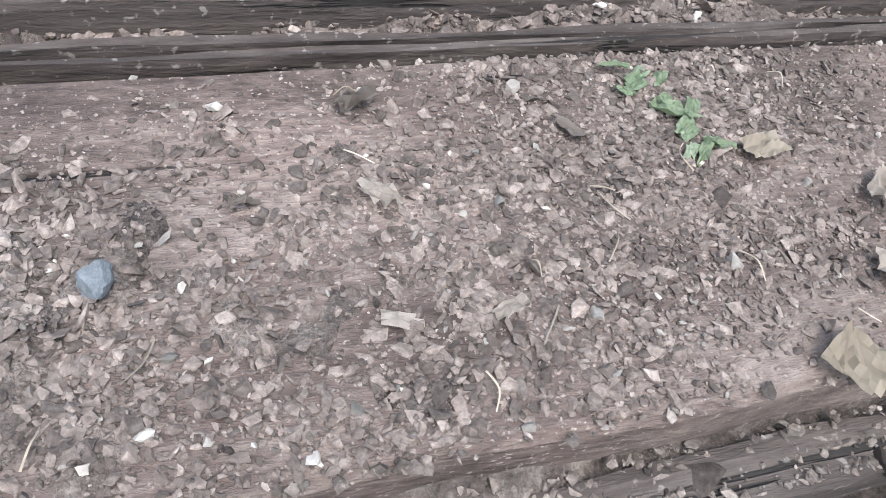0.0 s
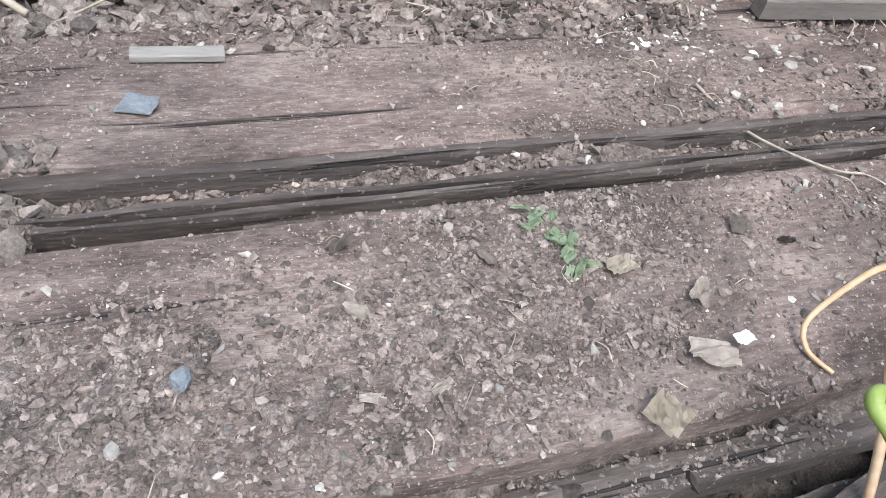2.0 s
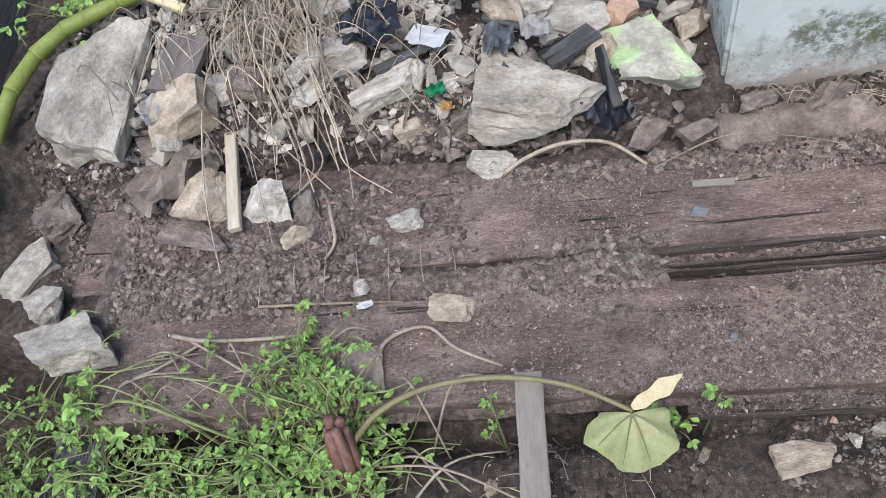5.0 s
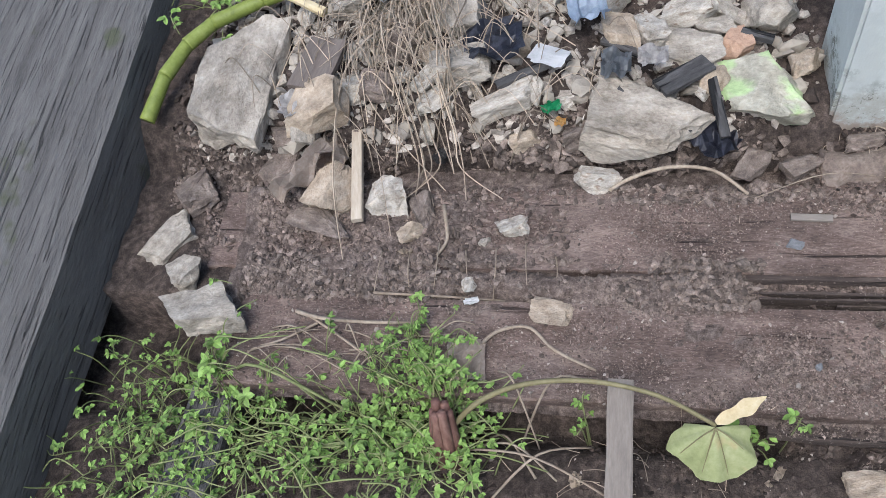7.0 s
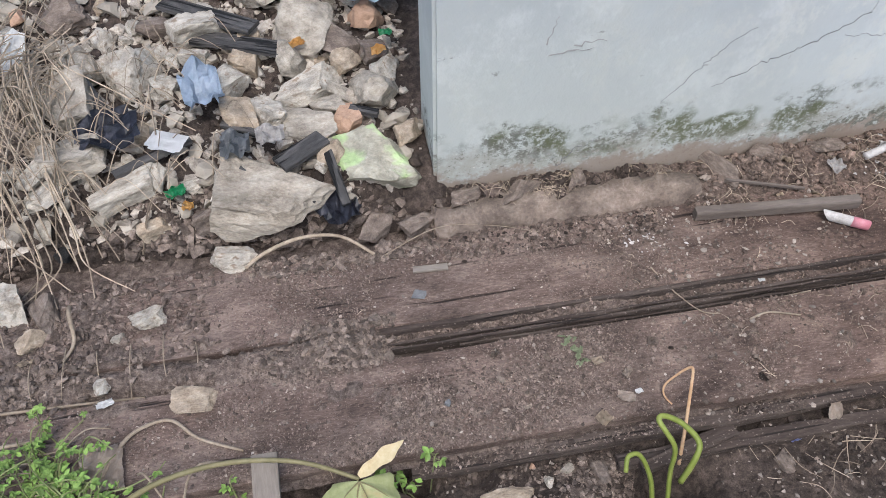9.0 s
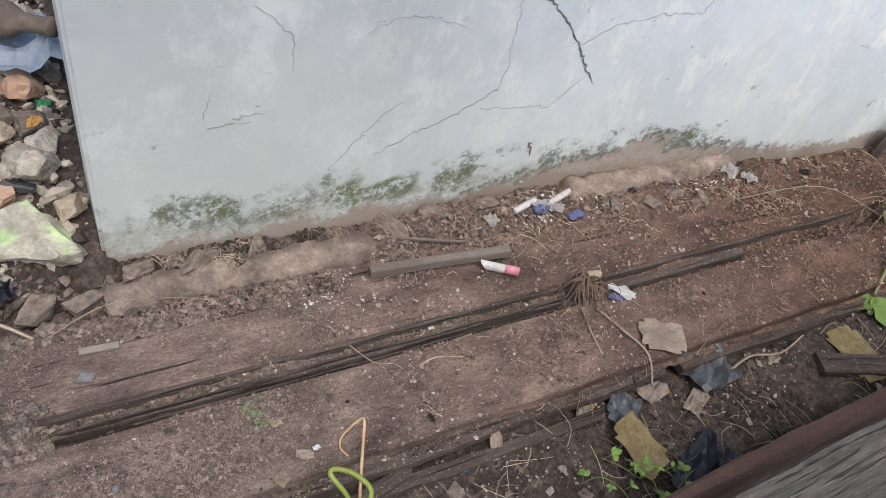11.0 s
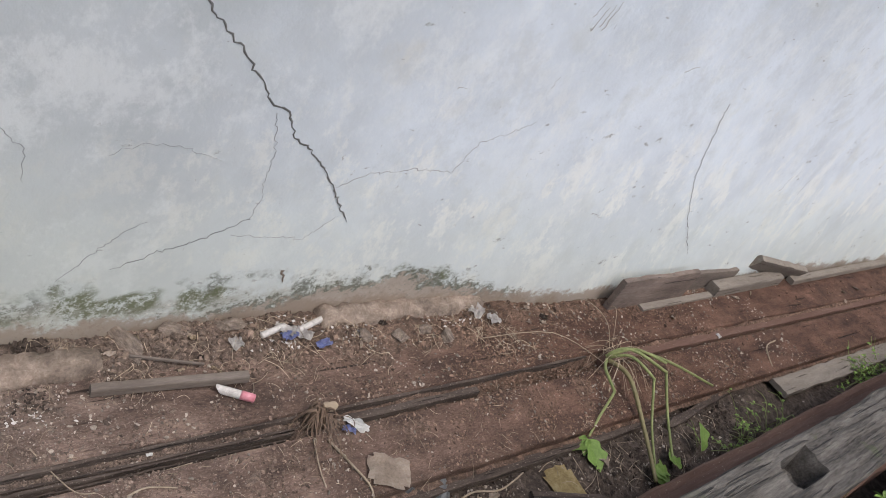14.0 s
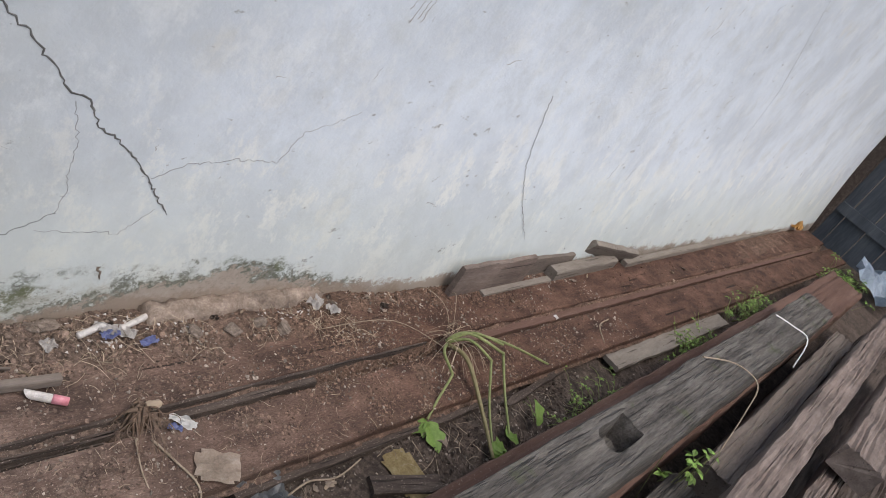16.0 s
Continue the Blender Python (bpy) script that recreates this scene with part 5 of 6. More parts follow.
# ---------------------------------------------------------------- plants
def weed(cx, cy, rx, ry, n, seed, label, height=0.06, size=0.012, reach=0.11, leaflets=3):
    size *= 0.85
    """A low weed: wandering thin stems whose short stalks carry small groups of leaflets."""
    rnd = random.Random(seed)
    base = tagged(new("weed"), label, "weed")
    bs, bl = bmesh.new(), bmesh.new()
    for i in range(n):
        x, y = cx + rnd.gauss(0, rx * 0.5), cy + rnd.gauss(0, ry * 0.5)
        a, L, h = rnd.uniform(0, 6.28), reach * rnd.uniform(0.4, 1.2), height * rnd.uniform(0.35, 1.15)
        pts = [Vector((x, y, tz(x, y) - 0.004))]
        for k in (1, 2, 3):
            a += rnd.gauss(0, 0.45)
            p = pts[-1] + Vector((math.cos(a), math.sin(a), 0)) * L / 3
            p.z = max(tz(p.x, p.y), -0.06) + h * (0.6, 1.0, 0.75)[k - 1]
            pts.append(p)
        tube(bs, pts, 0.0015, 0.0009, 3)
        for k in range(rnd.randint(1, 4)):
            f = rnd.uniform(0.8, 2.99)
            p = pts[int(f)].lerp(pts[int(f) + 1], f % 1)
            b = rnd.uniform(0, 6.28)
            q = p + Vector((math.cos(b), math.sin(b), rnd.uniform(0.2, 1.2))) * size * rnd.uniform(0.5, 1.1)
            tube(bs, [p, q], 0.0006, 0.0005, 3)
            z = size * rnd.uniform(0.55, 1.25)
            for c in range(leaflets):
                t = math.degrees(b) + (c - (leaflets - 1) / 2) * 62 + rnd.uniform(-15, 15)
                blade(bl, pose(*q, rnd.uniform(-25, 25), rnd.uniform(-30, 25), t), z * (1.15 if c == leaflets // 2 else 0.9), z * 0.62, 0.2, 4)
    tagged(part("stem_tangle", bs, VINE, base), kind="stuff")
    tagged(part("foliage", bl, LEAF, base), kind="stuff")
    return base


weed(-0.98, 0.02, 0.16, 0.14, 115, 1, "low green weed tangled at the plank's end", 0.05, 0.013)
weed(-0.76, 0.0, 0.16, 0.08, 85, 2, "straggling green weed with thin stems in front of the plank", 0.045, 0.011, 0.13)
weed(-0.53, 0.03, 0.12, 0.07, 150, 3, "bright green weed in front of the plank", 0.055, 0.013)
weed(-0.525, 0.145, 0.045, 0.06, 26, 4, "bright green weed growing over the plank's edge", 0.05, 0.011, 0.07, 5)
weed(-0.47, 0.085, 0.05, 0.04, 22, 17, "bright green weed sprawling over the plank's front edge", 0.05, 0.012, 0.08)
weed(-0.85, -0.16, 0.28, 0.14, 150, 5, "low green weed in front of the planks", 0.05, 0.013)
weed(-0.87, 0.085, 0.03, 0.03, 7, 18, "broad-leaved green seedling among the weeds", 0.06, 0.022, 0.05, 5)
weed(-0.01, 0.055, 0.03, 0.02, 5, 6, "tiny green seedling beside the big leaf", 0.035, 0.014, 0.04)
weed(-0.26, 0.06, 0.02, 0.015, 3, 7, "tiny green seedling in the hollow", 0.03, 0.01, 0.04)
weed(0.27, -0.09, 0.03, 0.03, 8, 8, "small green seedling in the dark soil", 0.04, 0.014, 0.04, 5)
weed(-1.05, 0.95, 0.12, 0.12, 40, 9, "green weed growing on the rubble bank", 0.06, 0.02)
weed(-0.8, 1.12, 0.1, 0.1, 36, 10, "green weed growing on the rubble bank", 0.07, 0.028)
weed(3.4, -0.03, 0.25, 0.04, 60, 11, "yellow-green grass tuft beside the grey board", 0.06, 0.015)
weed(4.3, 0.02, 0.3, 0.05, 70, 12, "yellow-green grass tuft behind the sleeper", 0.09, 0.018)
weed(2.35, -0.06, 0.3, 0.04, 40, 13, "thin green weeds along the rusty timber", 0.05, 0.011)
weed(6.0, -0.05, 0.25, 0.12, 60, 14, "green weed growing by the fence", 0.14, 0.025)
weed(2.2, -0.42, 0.06, 0.02, 8, 15, "green weed growing between stacked timbers", 0.3, 0.025)
weed(0.95, -0.14, 0.08, 0.04, 12, 16, "low weed beside the sleeper", 0.04, 0.02)
twig([(-1.05, 0.178, 0.03), (-0.91, 0.13, 0.045), (-0.77, 0.097, 0.05), (-0.6, 0.058, 0.045), (-0.42, 0.045, 0.03)], 0.0034, "long pale green vine trailing along the plank's front edge", VINE, "vine")
twig([(-0.9, 0.1, 0.03), (-0.74, 0.06, 0.05), (-0.62, 0.04, 0.04)], 0.0024, "pale green vine trailing over the weeds", VINE, "vine")
rnd = random.Random(91)
for i in range(26):
    x, y, a = rnd.uniform(-0.86, -0.5), rnd.uniform(0.1, 0.19), rnd.uniform(-1.2, 0.6)
    L = rnd.uniform(0.05, 0.15)
    twig([(x, y, 0.006), (x + math.cos(a) * L * 0.5, y + math.sin(a) * L * 0.3 + rnd.gauss(0, 0.012), rnd.uniform(0.012, 0.035)), (x + math.cos(a) * L, y + math.sin(a) * L * 0.6, 0.008)], rnd.uniform(0.0009, 0.002), "thin dry twig tangled over the plank's end")
for i in range(40):
    rnd = random.Random(300 + i)
    x, y, a = rnd.uniform(-1.0, -0.5), rnd.uniform(-0.15, 0.14), rnd.uniform(-0.7, 0.5)
    L = rnd.uniform(0.12, 0.3)
    pts = [(x + math.cos(a) * L * k / 3, y + math.sin(a) * L * k / 3 + rnd.gauss(0, 0.012), 0.03 + rnd.uniform(0, 0.035)) for k in range(4)]
    twig(pts, 0.0017, "pale green creeping vine stem over the weeds", VINE, "vine")

# big wilted leaf on its arching stalk
plant = tagged(new("wilted_plant"), "wilting pale green leaf with an arching brown-green stalk", "plant")
bm = bmesh.new()
tube(bm, [(-0.46, 0.03, 0.0), (-0.41, 0.062, 0.045), (-0.34, 0.083, 0.07), (-0.25, 0.09, 0.075), (-0.16, 0.08, 0.06), (-0.085, 0.052, 0.035)], 0.0048, 0.003, 7)
part("stalk", bm, STALK, plant, smooth=True)
bm = bmesh.new()
n, rings = 30, (0.25, 0.5, 0.75, 1.0)
tip = Vector((-0.085, 0.05, 0.032))
c = bm.verts.new(tip)
fan = []
for i in range(n + 1):
    a = math.radians(-128 + 256 * i / n)
    edge = 1 + 0.09 * math.cos(5 * a + 0.6) + 0.05 * math.sin(3 * a) + 0.025 * math.sin(13 * a) - 0.25 * max(0.0, abs(a) - 1.9)
    row = []
    for f in rings:
        fold = 0.007 * math.cos(6 * a) * f
        row.append(bm.verts.new(tip + Vector((0.056 * math.sin(a) * f * edge, -0.044 * math.cos(a) * f * edge - 0.012 * f, -0.06 * f ** 1.5 * (0.5 + 0.5 * max(0.0, math.cos(a))) + fold))))
    fan.append(row)
for p, q in zip(fan, fan[1:]):
    bm.faces.new((c, p[0], q[0]))
    for k in range(len(rings) - 1):
        bm.faces.new((p[k], p[k + 1], q[k + 1], q[k]))
part("leaf", bm, WILT, plant, "pale green leaf browning at its edge", smooth=True)
for a in (-62, -18, 22, 66):
    w = math.radians(a)
    bm = bmesh.new()
    tube(bm, [tip + Vector((0, -0.002, 0.003))] + [tip + Vector((0.056 * math.sin(w) * f, -0.044 * math.cos(w) * f - 0.012 * f, -0.06 * f ** 1.5 * (0.5 + 0.5 * math.cos(w)) + 0.007 * math.cos(6 * w) * f + 0.0012)) for f in (0.3, 0.6, 0.9)], 0.0013, 0.0005, 4)
    part("vein", bm, STALK, plant, smooth=True)
bm = bmesh.new()
blade(bm, pose(-0.085, 0.055, 0.037, 20, 4, 32), 0.085, 0.021, 0.1, 12, 0.22)
part("leaf", bm, YELLOW, plant, "curled yellow dead leaf")

# coiled shoots
shoot = tagged(new("shoot"), "coiled yellow-green shoot with a dry orange tendril", "plant")
bm = bmesh.new()
tube(bm, [(0.362, -0.05, -0.13), (0.363, 0.0, -0.03), (0.362, 0.016, 0.03), (0.349, 0.036, 0.054), (0.342, 0.05, 0.063), (0.352, 0.055, 0.062), (0.378, 0.044, 0.05), (0.398, 0.02, 0.034), (0.39, 0.002, 0.02), (0.375, -0.012, -0.03)], 0.0036, 0.0046, 8)
part("stem", bm, SHOOT, shoot, smooth=True)
bm = bmesh.new()
tube(bm, [(0.39, 0.02, -0.05), (0.402, 0.058, 0.0), (0.418, 0.1, 0.033), (0.427, 0.123, 0.046), (0.424, 0.129, 0.045), (0.408, 0.128, 0.03), (0.391, 0.123, 0.012), (0.387, 0.11, 0.004), (0.394, 0.094, 0.003)], 0.003, 0.0013, 6)
part("tendril", bm, ORANGE, shoot, "dry orange hooked tendril", smooth=True)
bm = bmesh.new()
tube(bm, [(0.345, -0.03, -0.12), (0.333, -0.002, -0.03), (0.314, 0.02, 0.018), (0.294, 0.019, 0.026), (0.287, 0.002, 0.014)], 0.004, 0.0034, 7)
part("stem", bm, SHOOT, shoot, smooth=True)

# uprooted plant on the planks
plant = tagged(new("uprooted_plant"), "uprooted plant with limp green stalks hanging over the plank", "plant")
rot = [([(1.945, 0.278, 0.015), (1.99, 0.262, 0.06), (2.11, 0.19, 0.065), (2.28, 0.09, 0.03)], 0.0055, VINE),
       ([(1.945, 0.275, 0.02), (2.0, 0.245, 0.075), (2.09, 0.18, 0.07)], 0.0055, VINE),
       ([(1.95, 0.272, 0.02), (1.99, 0.25, 0.07), (2.065, 0.165, 0.062), (2.075, 0.15, 0.05), (2.03, 0.06, 0.0), (1.965, -0.055, -0.04)], 0.0055, VINE),
       ([(1.95, 0.27, 0.02), (1.975, 0.23, 0.065), (2.0, 0.155, 0.06), (1.995, 0.135, 0.05), (1.93, 0.04, 0.0), (1.87, -0.06, -0.035)], 0.005, VINE),
       ([(1.945, 0.265, 0.015), (1.93, 0.18, 0.045), (1.89, 0.05, 0.01), (1.84, -0.09, -0.035)], 0.0075, STALK),
       ([(1.94, 0.268, 0.015), (1.87, 0.225, 0.04), (1.835, 0.16, 0.045), (1.825, 0.145, 0.04), (1.76, 0.11, 0.01), (1.70, 0.075, -0.015)], 0.005, VINE)]
for pts, r, m in rot:
    bm = bmesh.new()
    tube(bm, pts, r, r * 0.7, 7)
    part("stalk", bm, m, plant, smooth=True)
for x, y, t, L in ((1.705, 0.075, 185, 0.085), (1.7, 0.07, 262, 0.105), (1.7, 0.075, 225, 0.06), (1.86, -0.06, 330, 0.09), (1.87, -0.07, 10, 0.085), (1.86, -0.055, 290, 0.07), (1.95, -0.05, 20, 0.07), (1.955, -0.05, 320, 0.06), (2.1, -0.06, 80, 0.1)):
    bm = bmesh.new()
    L *= 0.8
    blade(bm, pose(x, y, max(tz(x, y), -0.06) + 0.026, 12, 6 if x < 2 else -50, t), L, L * 0.66, 0.2, 12, 0.22)
    part("leaf", bm, LEAF, plant)
bm = bmesh.new()
rnd = random.Random(5)
for i in range(28):
    a = rnd.uniform(0, 6.28)
    tube(bm, [(1.97 + rnd.gauss(0, 0.03), 0.28 + rnd.gauss(0, 0.015), 0.02), (1.97 + math.cos(a) * 0.07, 0.26 + math.sin(a) * 0.05, 0.03 + rnd.uniform(0, 0.03)), (1.97 + math.cos(a) * 0.15, 0.24 + math.sin(a) * 0.1, 0.006)], 0.001, 0.0006, 3)
tagged(part("root_tangle", bm, STRAW, plant), kind="stuff")

# green jointed cane on the bank
cane = tagged(new("cane"), "thick green jointed cane lying on the rubble bank", "plant")
pts = [(-1.13, 0.58, 0.1), (-1.105, 0.67, 0.13), (-1.075, 0.745, 0.14), (-1.03, 0.8, 0.145), (-0.93, 0.85, 0.15), (-0.81, 0.905, 0.15)]
for a, b in zip(pts, pts[1:]):
    bm = bmesh.new()
    tube(bm, [a, tuple((Vector(a) + Vector(b)) / 2), b], 0.0155, 0.0135, 9)
    part("segment", bm, SHOOT, cane, smooth=True)
bm = bmesh.new()
tube(bm, [(-0.98, 0.87, 0.17), (-0.88, 0.845, 0.165), (-0.79, 0.81, 0.14)], 0.006, 0.011, 7)
part("leaf_sheath", bm, YELLOW, cane, "torn yellow sheath")

# wine-red stump and root clump
stump = tagged(new("dead_stump"), "wine-red rotten plant stump among dry stems", "stump")
for i in range(6):
    a = i * 1.05
    bm = bmesh.new()
    tube(bm, [(-0.475 + 0.016 * math.cos(a), 0.0 + 0.012 * math.sin(a), -0.11), (-0.468 + 0.015 * math.cos(a), 0.02 + 0.01 * math.sin(a), -0.02), (-0.465 + 0.011 * math.cos(a), 0.045 + 0.01 * math.sin(a), 0.045 + 0.008 * (i % 3))], 0.012, 0.007, 6)
    part("sheath", bm, REDROT, stump, smooth=True)
clump = tagged(new("root_clump"), "dead root clump pulled up on the plank with hanging rootlets", "root")
bm = bmesh.new()
rnd = random.Random(9)
for k in range(46):
    a, r = rnd.uniform(2.6, 6.6), rnd.uniform(0.006, 0.03)
    top = Vector((0.972 + rnd.gauss(0, 0.007), 0.285 + rnd.gauss(0, 0.006), 0.045 + rnd.uniform(-0.012, 0.006)))
    tube(bm, [top, top + Vector((math.cos(a) * r * 0.7, math.sin(a) * r * 0.6, -0.012)), (top.x + math.cos(a) * r * 1.2, top.y + math.sin(a) * r * 1.3, -0.003)], rnd.uniform(0.0024, 0.006), 0.0018, 5)
part("crown", bm, DARKROOT, clump, smooth=True)
bm = bmesh.new()
bmesh.ops.create_icosphere(bm, subdivisions=3, radius=0.015, matrix=pose(1.0, 0.29, 0.033) @ Matrix.Diagonal((1.2, 0.9, 0.6, 1)))
for v in bm.verts:
    v.co += Vector((1, 0.4, 0.6)) * 0.006 * noise.noise(v.co * 90)
part("cut_stem", bm, TAN, clump, "tan cut stem end")
bm = bmesh.new()
rnd = random.Random(8)
for i in range(20):
    a, L = rnd.uniform(3.3, 6.0), rnd.uniform(0.04, 0.16)
    x, y = 0.98 + rnd.gauss(0, 0.015), 0.275
    e = (x + math.cos(a) * L * 0.6, y + math.sin(a) * L)
    tube(bm, [(x, y, 0.03), ((x + e[0]) / 2 + rnd.gauss(0, 0.01), (y + e[1]) / 2, 0.025), (*e, tz(*e) + 0.003)], 0.0013, 0.0006, 3)
tagged(part("rootlet_tangle", bm, DARKROOT, clump), kind="stuff")


# ---------------------------------------------------------------- litter
def scrap(name, x, y, w, d, turn, material, label, seed, crumple=0.25, z=0.004, tilt=(0, 0), category="litter", n=9):
    """A crumpled sheet with a ragged outline and real thickness."""
    rnd = random.Random(seed)
    ph = [rnd.uniform(0, 40) for _ in range(3)]
    bm = bmesh.new()
    rows = []
    size = max(w, d)
    for j in range(n):
        row = []
        for i in range(n):
            u, v = i / (n - 1) - 0.5, j / (n - 1) - 0.5
            px, py = u * w + 0.05 * size * noise.noise((u * 4 + ph[0], v * 4, 0)), v * d + 0.05 * size * noise.noise((u * 4, v * 4 + ph[1], 3))
            pz = crumple * size * (0.45 * noise.noise((u * 3 + ph[2], v * 3, 1)) + 0.3 * abs(noise.noise((u * 7 + ph[0], v * 7, 2))))
            row.append(bm.verts.new((px, py, pz)))
        rows.append(row)
    for j in range(n - 1):
        for i in range(n - 1):
            corner = (i in (0, n - 2)) and (j in (0, n - 2))
            if corner and rnd.random() < 0.6:
                continue
            bm.faces.new((rows[j][i], rows[j][i + 1], rows[j + 1][i + 1], rows[j + 1][i]))
    low = min(v.co.z for v in bm.verts)
    for v in bm.verts:
        v.co.z -= low
    bmesh.ops.solidify(bm, geom=bm.faces[:], thickness=0.0006)
    ob = part(name, bm, material)
    ob.matrix_world = pose(x, y, max(tz(x, y), -0.08) + z, tilt[0], tilt[1], turn)
    return tagged(ob, label, category)


scrap("paper_scrap", 1.075, 0.125, 0.095, 0.075, -28, PAPER, "torn brown paper scrap lying on the plank", 1, 0.18)
scrap("plastic_bag", 1.17, 0.055, 0.12, 0.11, 10, GREYBAG, "crumpled grey plastic bag in the soil", 2, 0.75)
scrap("plastic_bag", 0.93, 0.03, 0.07, 0.06, 40, GREYBAG, "crumpled grey plastic scrap in the soil", 3, 0.6)
scrap("paper_scrap", 0.87, 0.06, 0.05, 0.04, 60, PAPER, "brown paper scrap below the plank's edge", 4, 0.35)
scrap("paper_scrap", 1.02, 0.05, 0.06, 0.045, 10, PAPER, "dirty paper scrap below the plank's edge", 5, 0.4)
scrap("paper_scrap", 1.1, -0.0, 0.07, 0.035, 30, PAPER, "brown paper scrap in the dark soil", 6, 0.3)
scrap("card", 1.55, -0.03, 0.095, 0.14, -3, CARD, "mouldy yellow-brown card lying on the soil", 7, 0.05, 0.008)
scrap("card", 0.91, -0.045, 0.07, 0.11, 20, CARD, "mouldy yellow-brown card leaning in the soil", 8, 0.08, 0.02, (15, 0))
scrap("plastic_bag", 1.02, -0.12, 0.16, 0.08, 20, BLACKBAG, "black corrugated plastic sheet in the soil", 9, 0.3)
scrap("wrapper", 0.59, 0.035, 0.026, 0.02, 20, BLUE, "small bright blue wrapper in the soil", 10, 0.8)
scrap("paper_scrap", 0.66, 0.05, 0.025, 0.05, 5, PAPER, "brown paper strip below the plank's edge", 11, 0.2, 0.01, (40, 0))
scrap("wrapper", 1.0, 0.5, 0.045, 0.03, 20, BLUE, "blue and white sweet wrapper by the wall", 12, 0.6)
scrap("wrapper", 1.08, 0.47, 0.045, 0.022, 10, BLUE, "blue wrapper by the wall", 13, 0.4)
scrap("wrapper", 0.995, 0.515, 0.05, 0.035, -30, DIRTYWHITE, "white torn wrapper by the wall", 14, 0.6)
scrap("wrapper", 1.04, 0.5, 0.03, 0.04, 50, DIRTYWHITE, "white torn wrapper by the wall", 15, 0.6)
scrap("wrapper", 0.875, 0.5, 0.03, 0.03, 15, DIRTYWHITE, "white paper ball by the wall", 16, 0.7)
scrap("wrapper", 1.035, 0.24, 0.03, 0.016, -30, BLUE, "blue and white wrapper by the root clump", 17, 0.6)
scrap("wrapper", 1.055, 0.247, 0.06, 0.02, -40, WHITE, "white plastic strip by the root clump", 18, 0.5)
scrap("wrapper", 1.58, 0.5, 0.05, 0.04, 30, DIRTYWHITE, "pale torn wrapper at the foot of the wall", 19, 0.5)
scrap("wrapper", 1.63, 0.47, 0.04, 0.035, 0, DIRTYWHITE, "crumpled pale wrapper at the foot of the wall", 20, 0.6)
scrap("paper_scrap", -0.34, 0.66, 0.065, 0.045, -25, WHITE, "white folded card on the rubble", 21, 0.05, 0.05)
scrap("plastic_bag", -0.66, 0.9, 0.06, 0.16, -20, WHITE, "white torn plastic strip on the rubble", 22, 0.5, 0.04)
scrap("plastic_bag", -0.28, 0.78, 0.07, 0.13, 10, BLUEBAG, "pale blue plastic film draped on rubble", 23, 0.5, 0.05)
scrap("plastic_bag", -0.44, 0.7, 0.11, 0.1, 10, BLACKBAG, "black plastic bag crushed between stones", 24, 0.6, 0.03)
scrap("plastic_bag", -0.225, 0.64, 0.05, 0.06, 0, GREYBAG, "dark grey plastic scrap on the rubble", 25, 0.6, 0.045)
scrap("plastic_bag", -0.07, 0.55, 0.07, 0.1, 20, BLACKBAG, "black plastic film hanging beside the slab", 26, 0.6, 0.02)
scrap("wrapper", -0.165, 0.655, 0.05, 0.045, 0, DIRTYWHITE, "white cloth scrap on the rubble", 27, 0.8, 0.05)
scrap("wrapper", -0.335, 0.585, 0.035, 0.025, 30, GREENBIT, "shiny green wrapper on the rubble", 28, 0.7, 0.03)
scrap("wrapper", -0.32, 0.57, 0.02, 0.018, 0, ORANGEBIT, "small orange wrapper on the rubble", 29, 0.7, 0.03)
scrap("wrapper", -0.1, 0.87, 0.03, 0.02, 20, ORANGEBIT, "orange wrapper among rubble stones", 30, 0.6, 0.05)
scrap("wrapper", 0.05, 0.83, 0.028, 0.02, 0, ORANGEBIT, "orange peel scrap among rubble stones", 31, 0.6, 0.05)
scrap("wrapper", 0.07, 0.88, 0.025, 0.02, 0, GREENBIT, "green leaf scrap among rubble stones", 32, 0.6, 0.05)
scrap("plastic_bag", 0.06, 1.02, 0.16, 0.14, 0, BLUEBAG, "translucent plastic film among rubble by the wall", 33, 0.5, 0.05)
scrap("plastic_bag", -0.81, 0.592, 0.06, 0.055, 20, DIRTYWHITE, "grey-white plastic scrap crushed on a stone", 52, 0.6, 0.03)
scrap("paper_scrap", -0.99, 0.585, 0.02, 0.06, -8, WHITE, "white plastic strip leaning on a stone", 34, 0.1, 0.05)
rock("stone", -0.32, 0.232, (0.095, 0.058, 0.02), -15, 61, TAN, "flat tan flake of stone on the plank", 0.2)
scrap("dead_leaf", -0.445, 0.14, 0.06, 0.07, 5, PAPER, "grey-white dead leaf on the plank's edge", 36, 0.35)
scrap("dead_leaf", -0.78, 0.47, 0.14, 0.05, 60, PAPER, "curled brown dead leaf over stones", 37, 0.6, 0.02)
scrap("dead_leaf", -0.74, 0.53, 0.05, 0.11, 10, PAPER, "twisted brown dead leaf over stones", 38, 0.6, 0.03)
scrap("dead_leaf", 0.33, 0.118, 0.028, 0.016, -20, PAPER, "pale dead leaf on the plank's front edge", 39, 0.3)
scrap("dead_leaf", 0.285, 0.09, 0.022, 0.02, 30, TAN, "brown dead leaf hanging on the plank's edge", 40, 0.6)
scrap("dead_leaf", 0.345, 0.158, 0.02, 0.011, 40, PAPER, "small curled dead leaf on the plank", 41, 0.5)
scrap("dead_leaf", 0.305, 0.185, 0.017, 0.013, 10, TAN, "small tan dead leaf on the plank", 42, 0.4)
scrap("dead_leaf", 0.35, 0.122, 0.012, 0.008, 10, WHITE, "small white scrap on a dead leaf", 43, 0.3, 0.008)
rnd = random.Random(44)
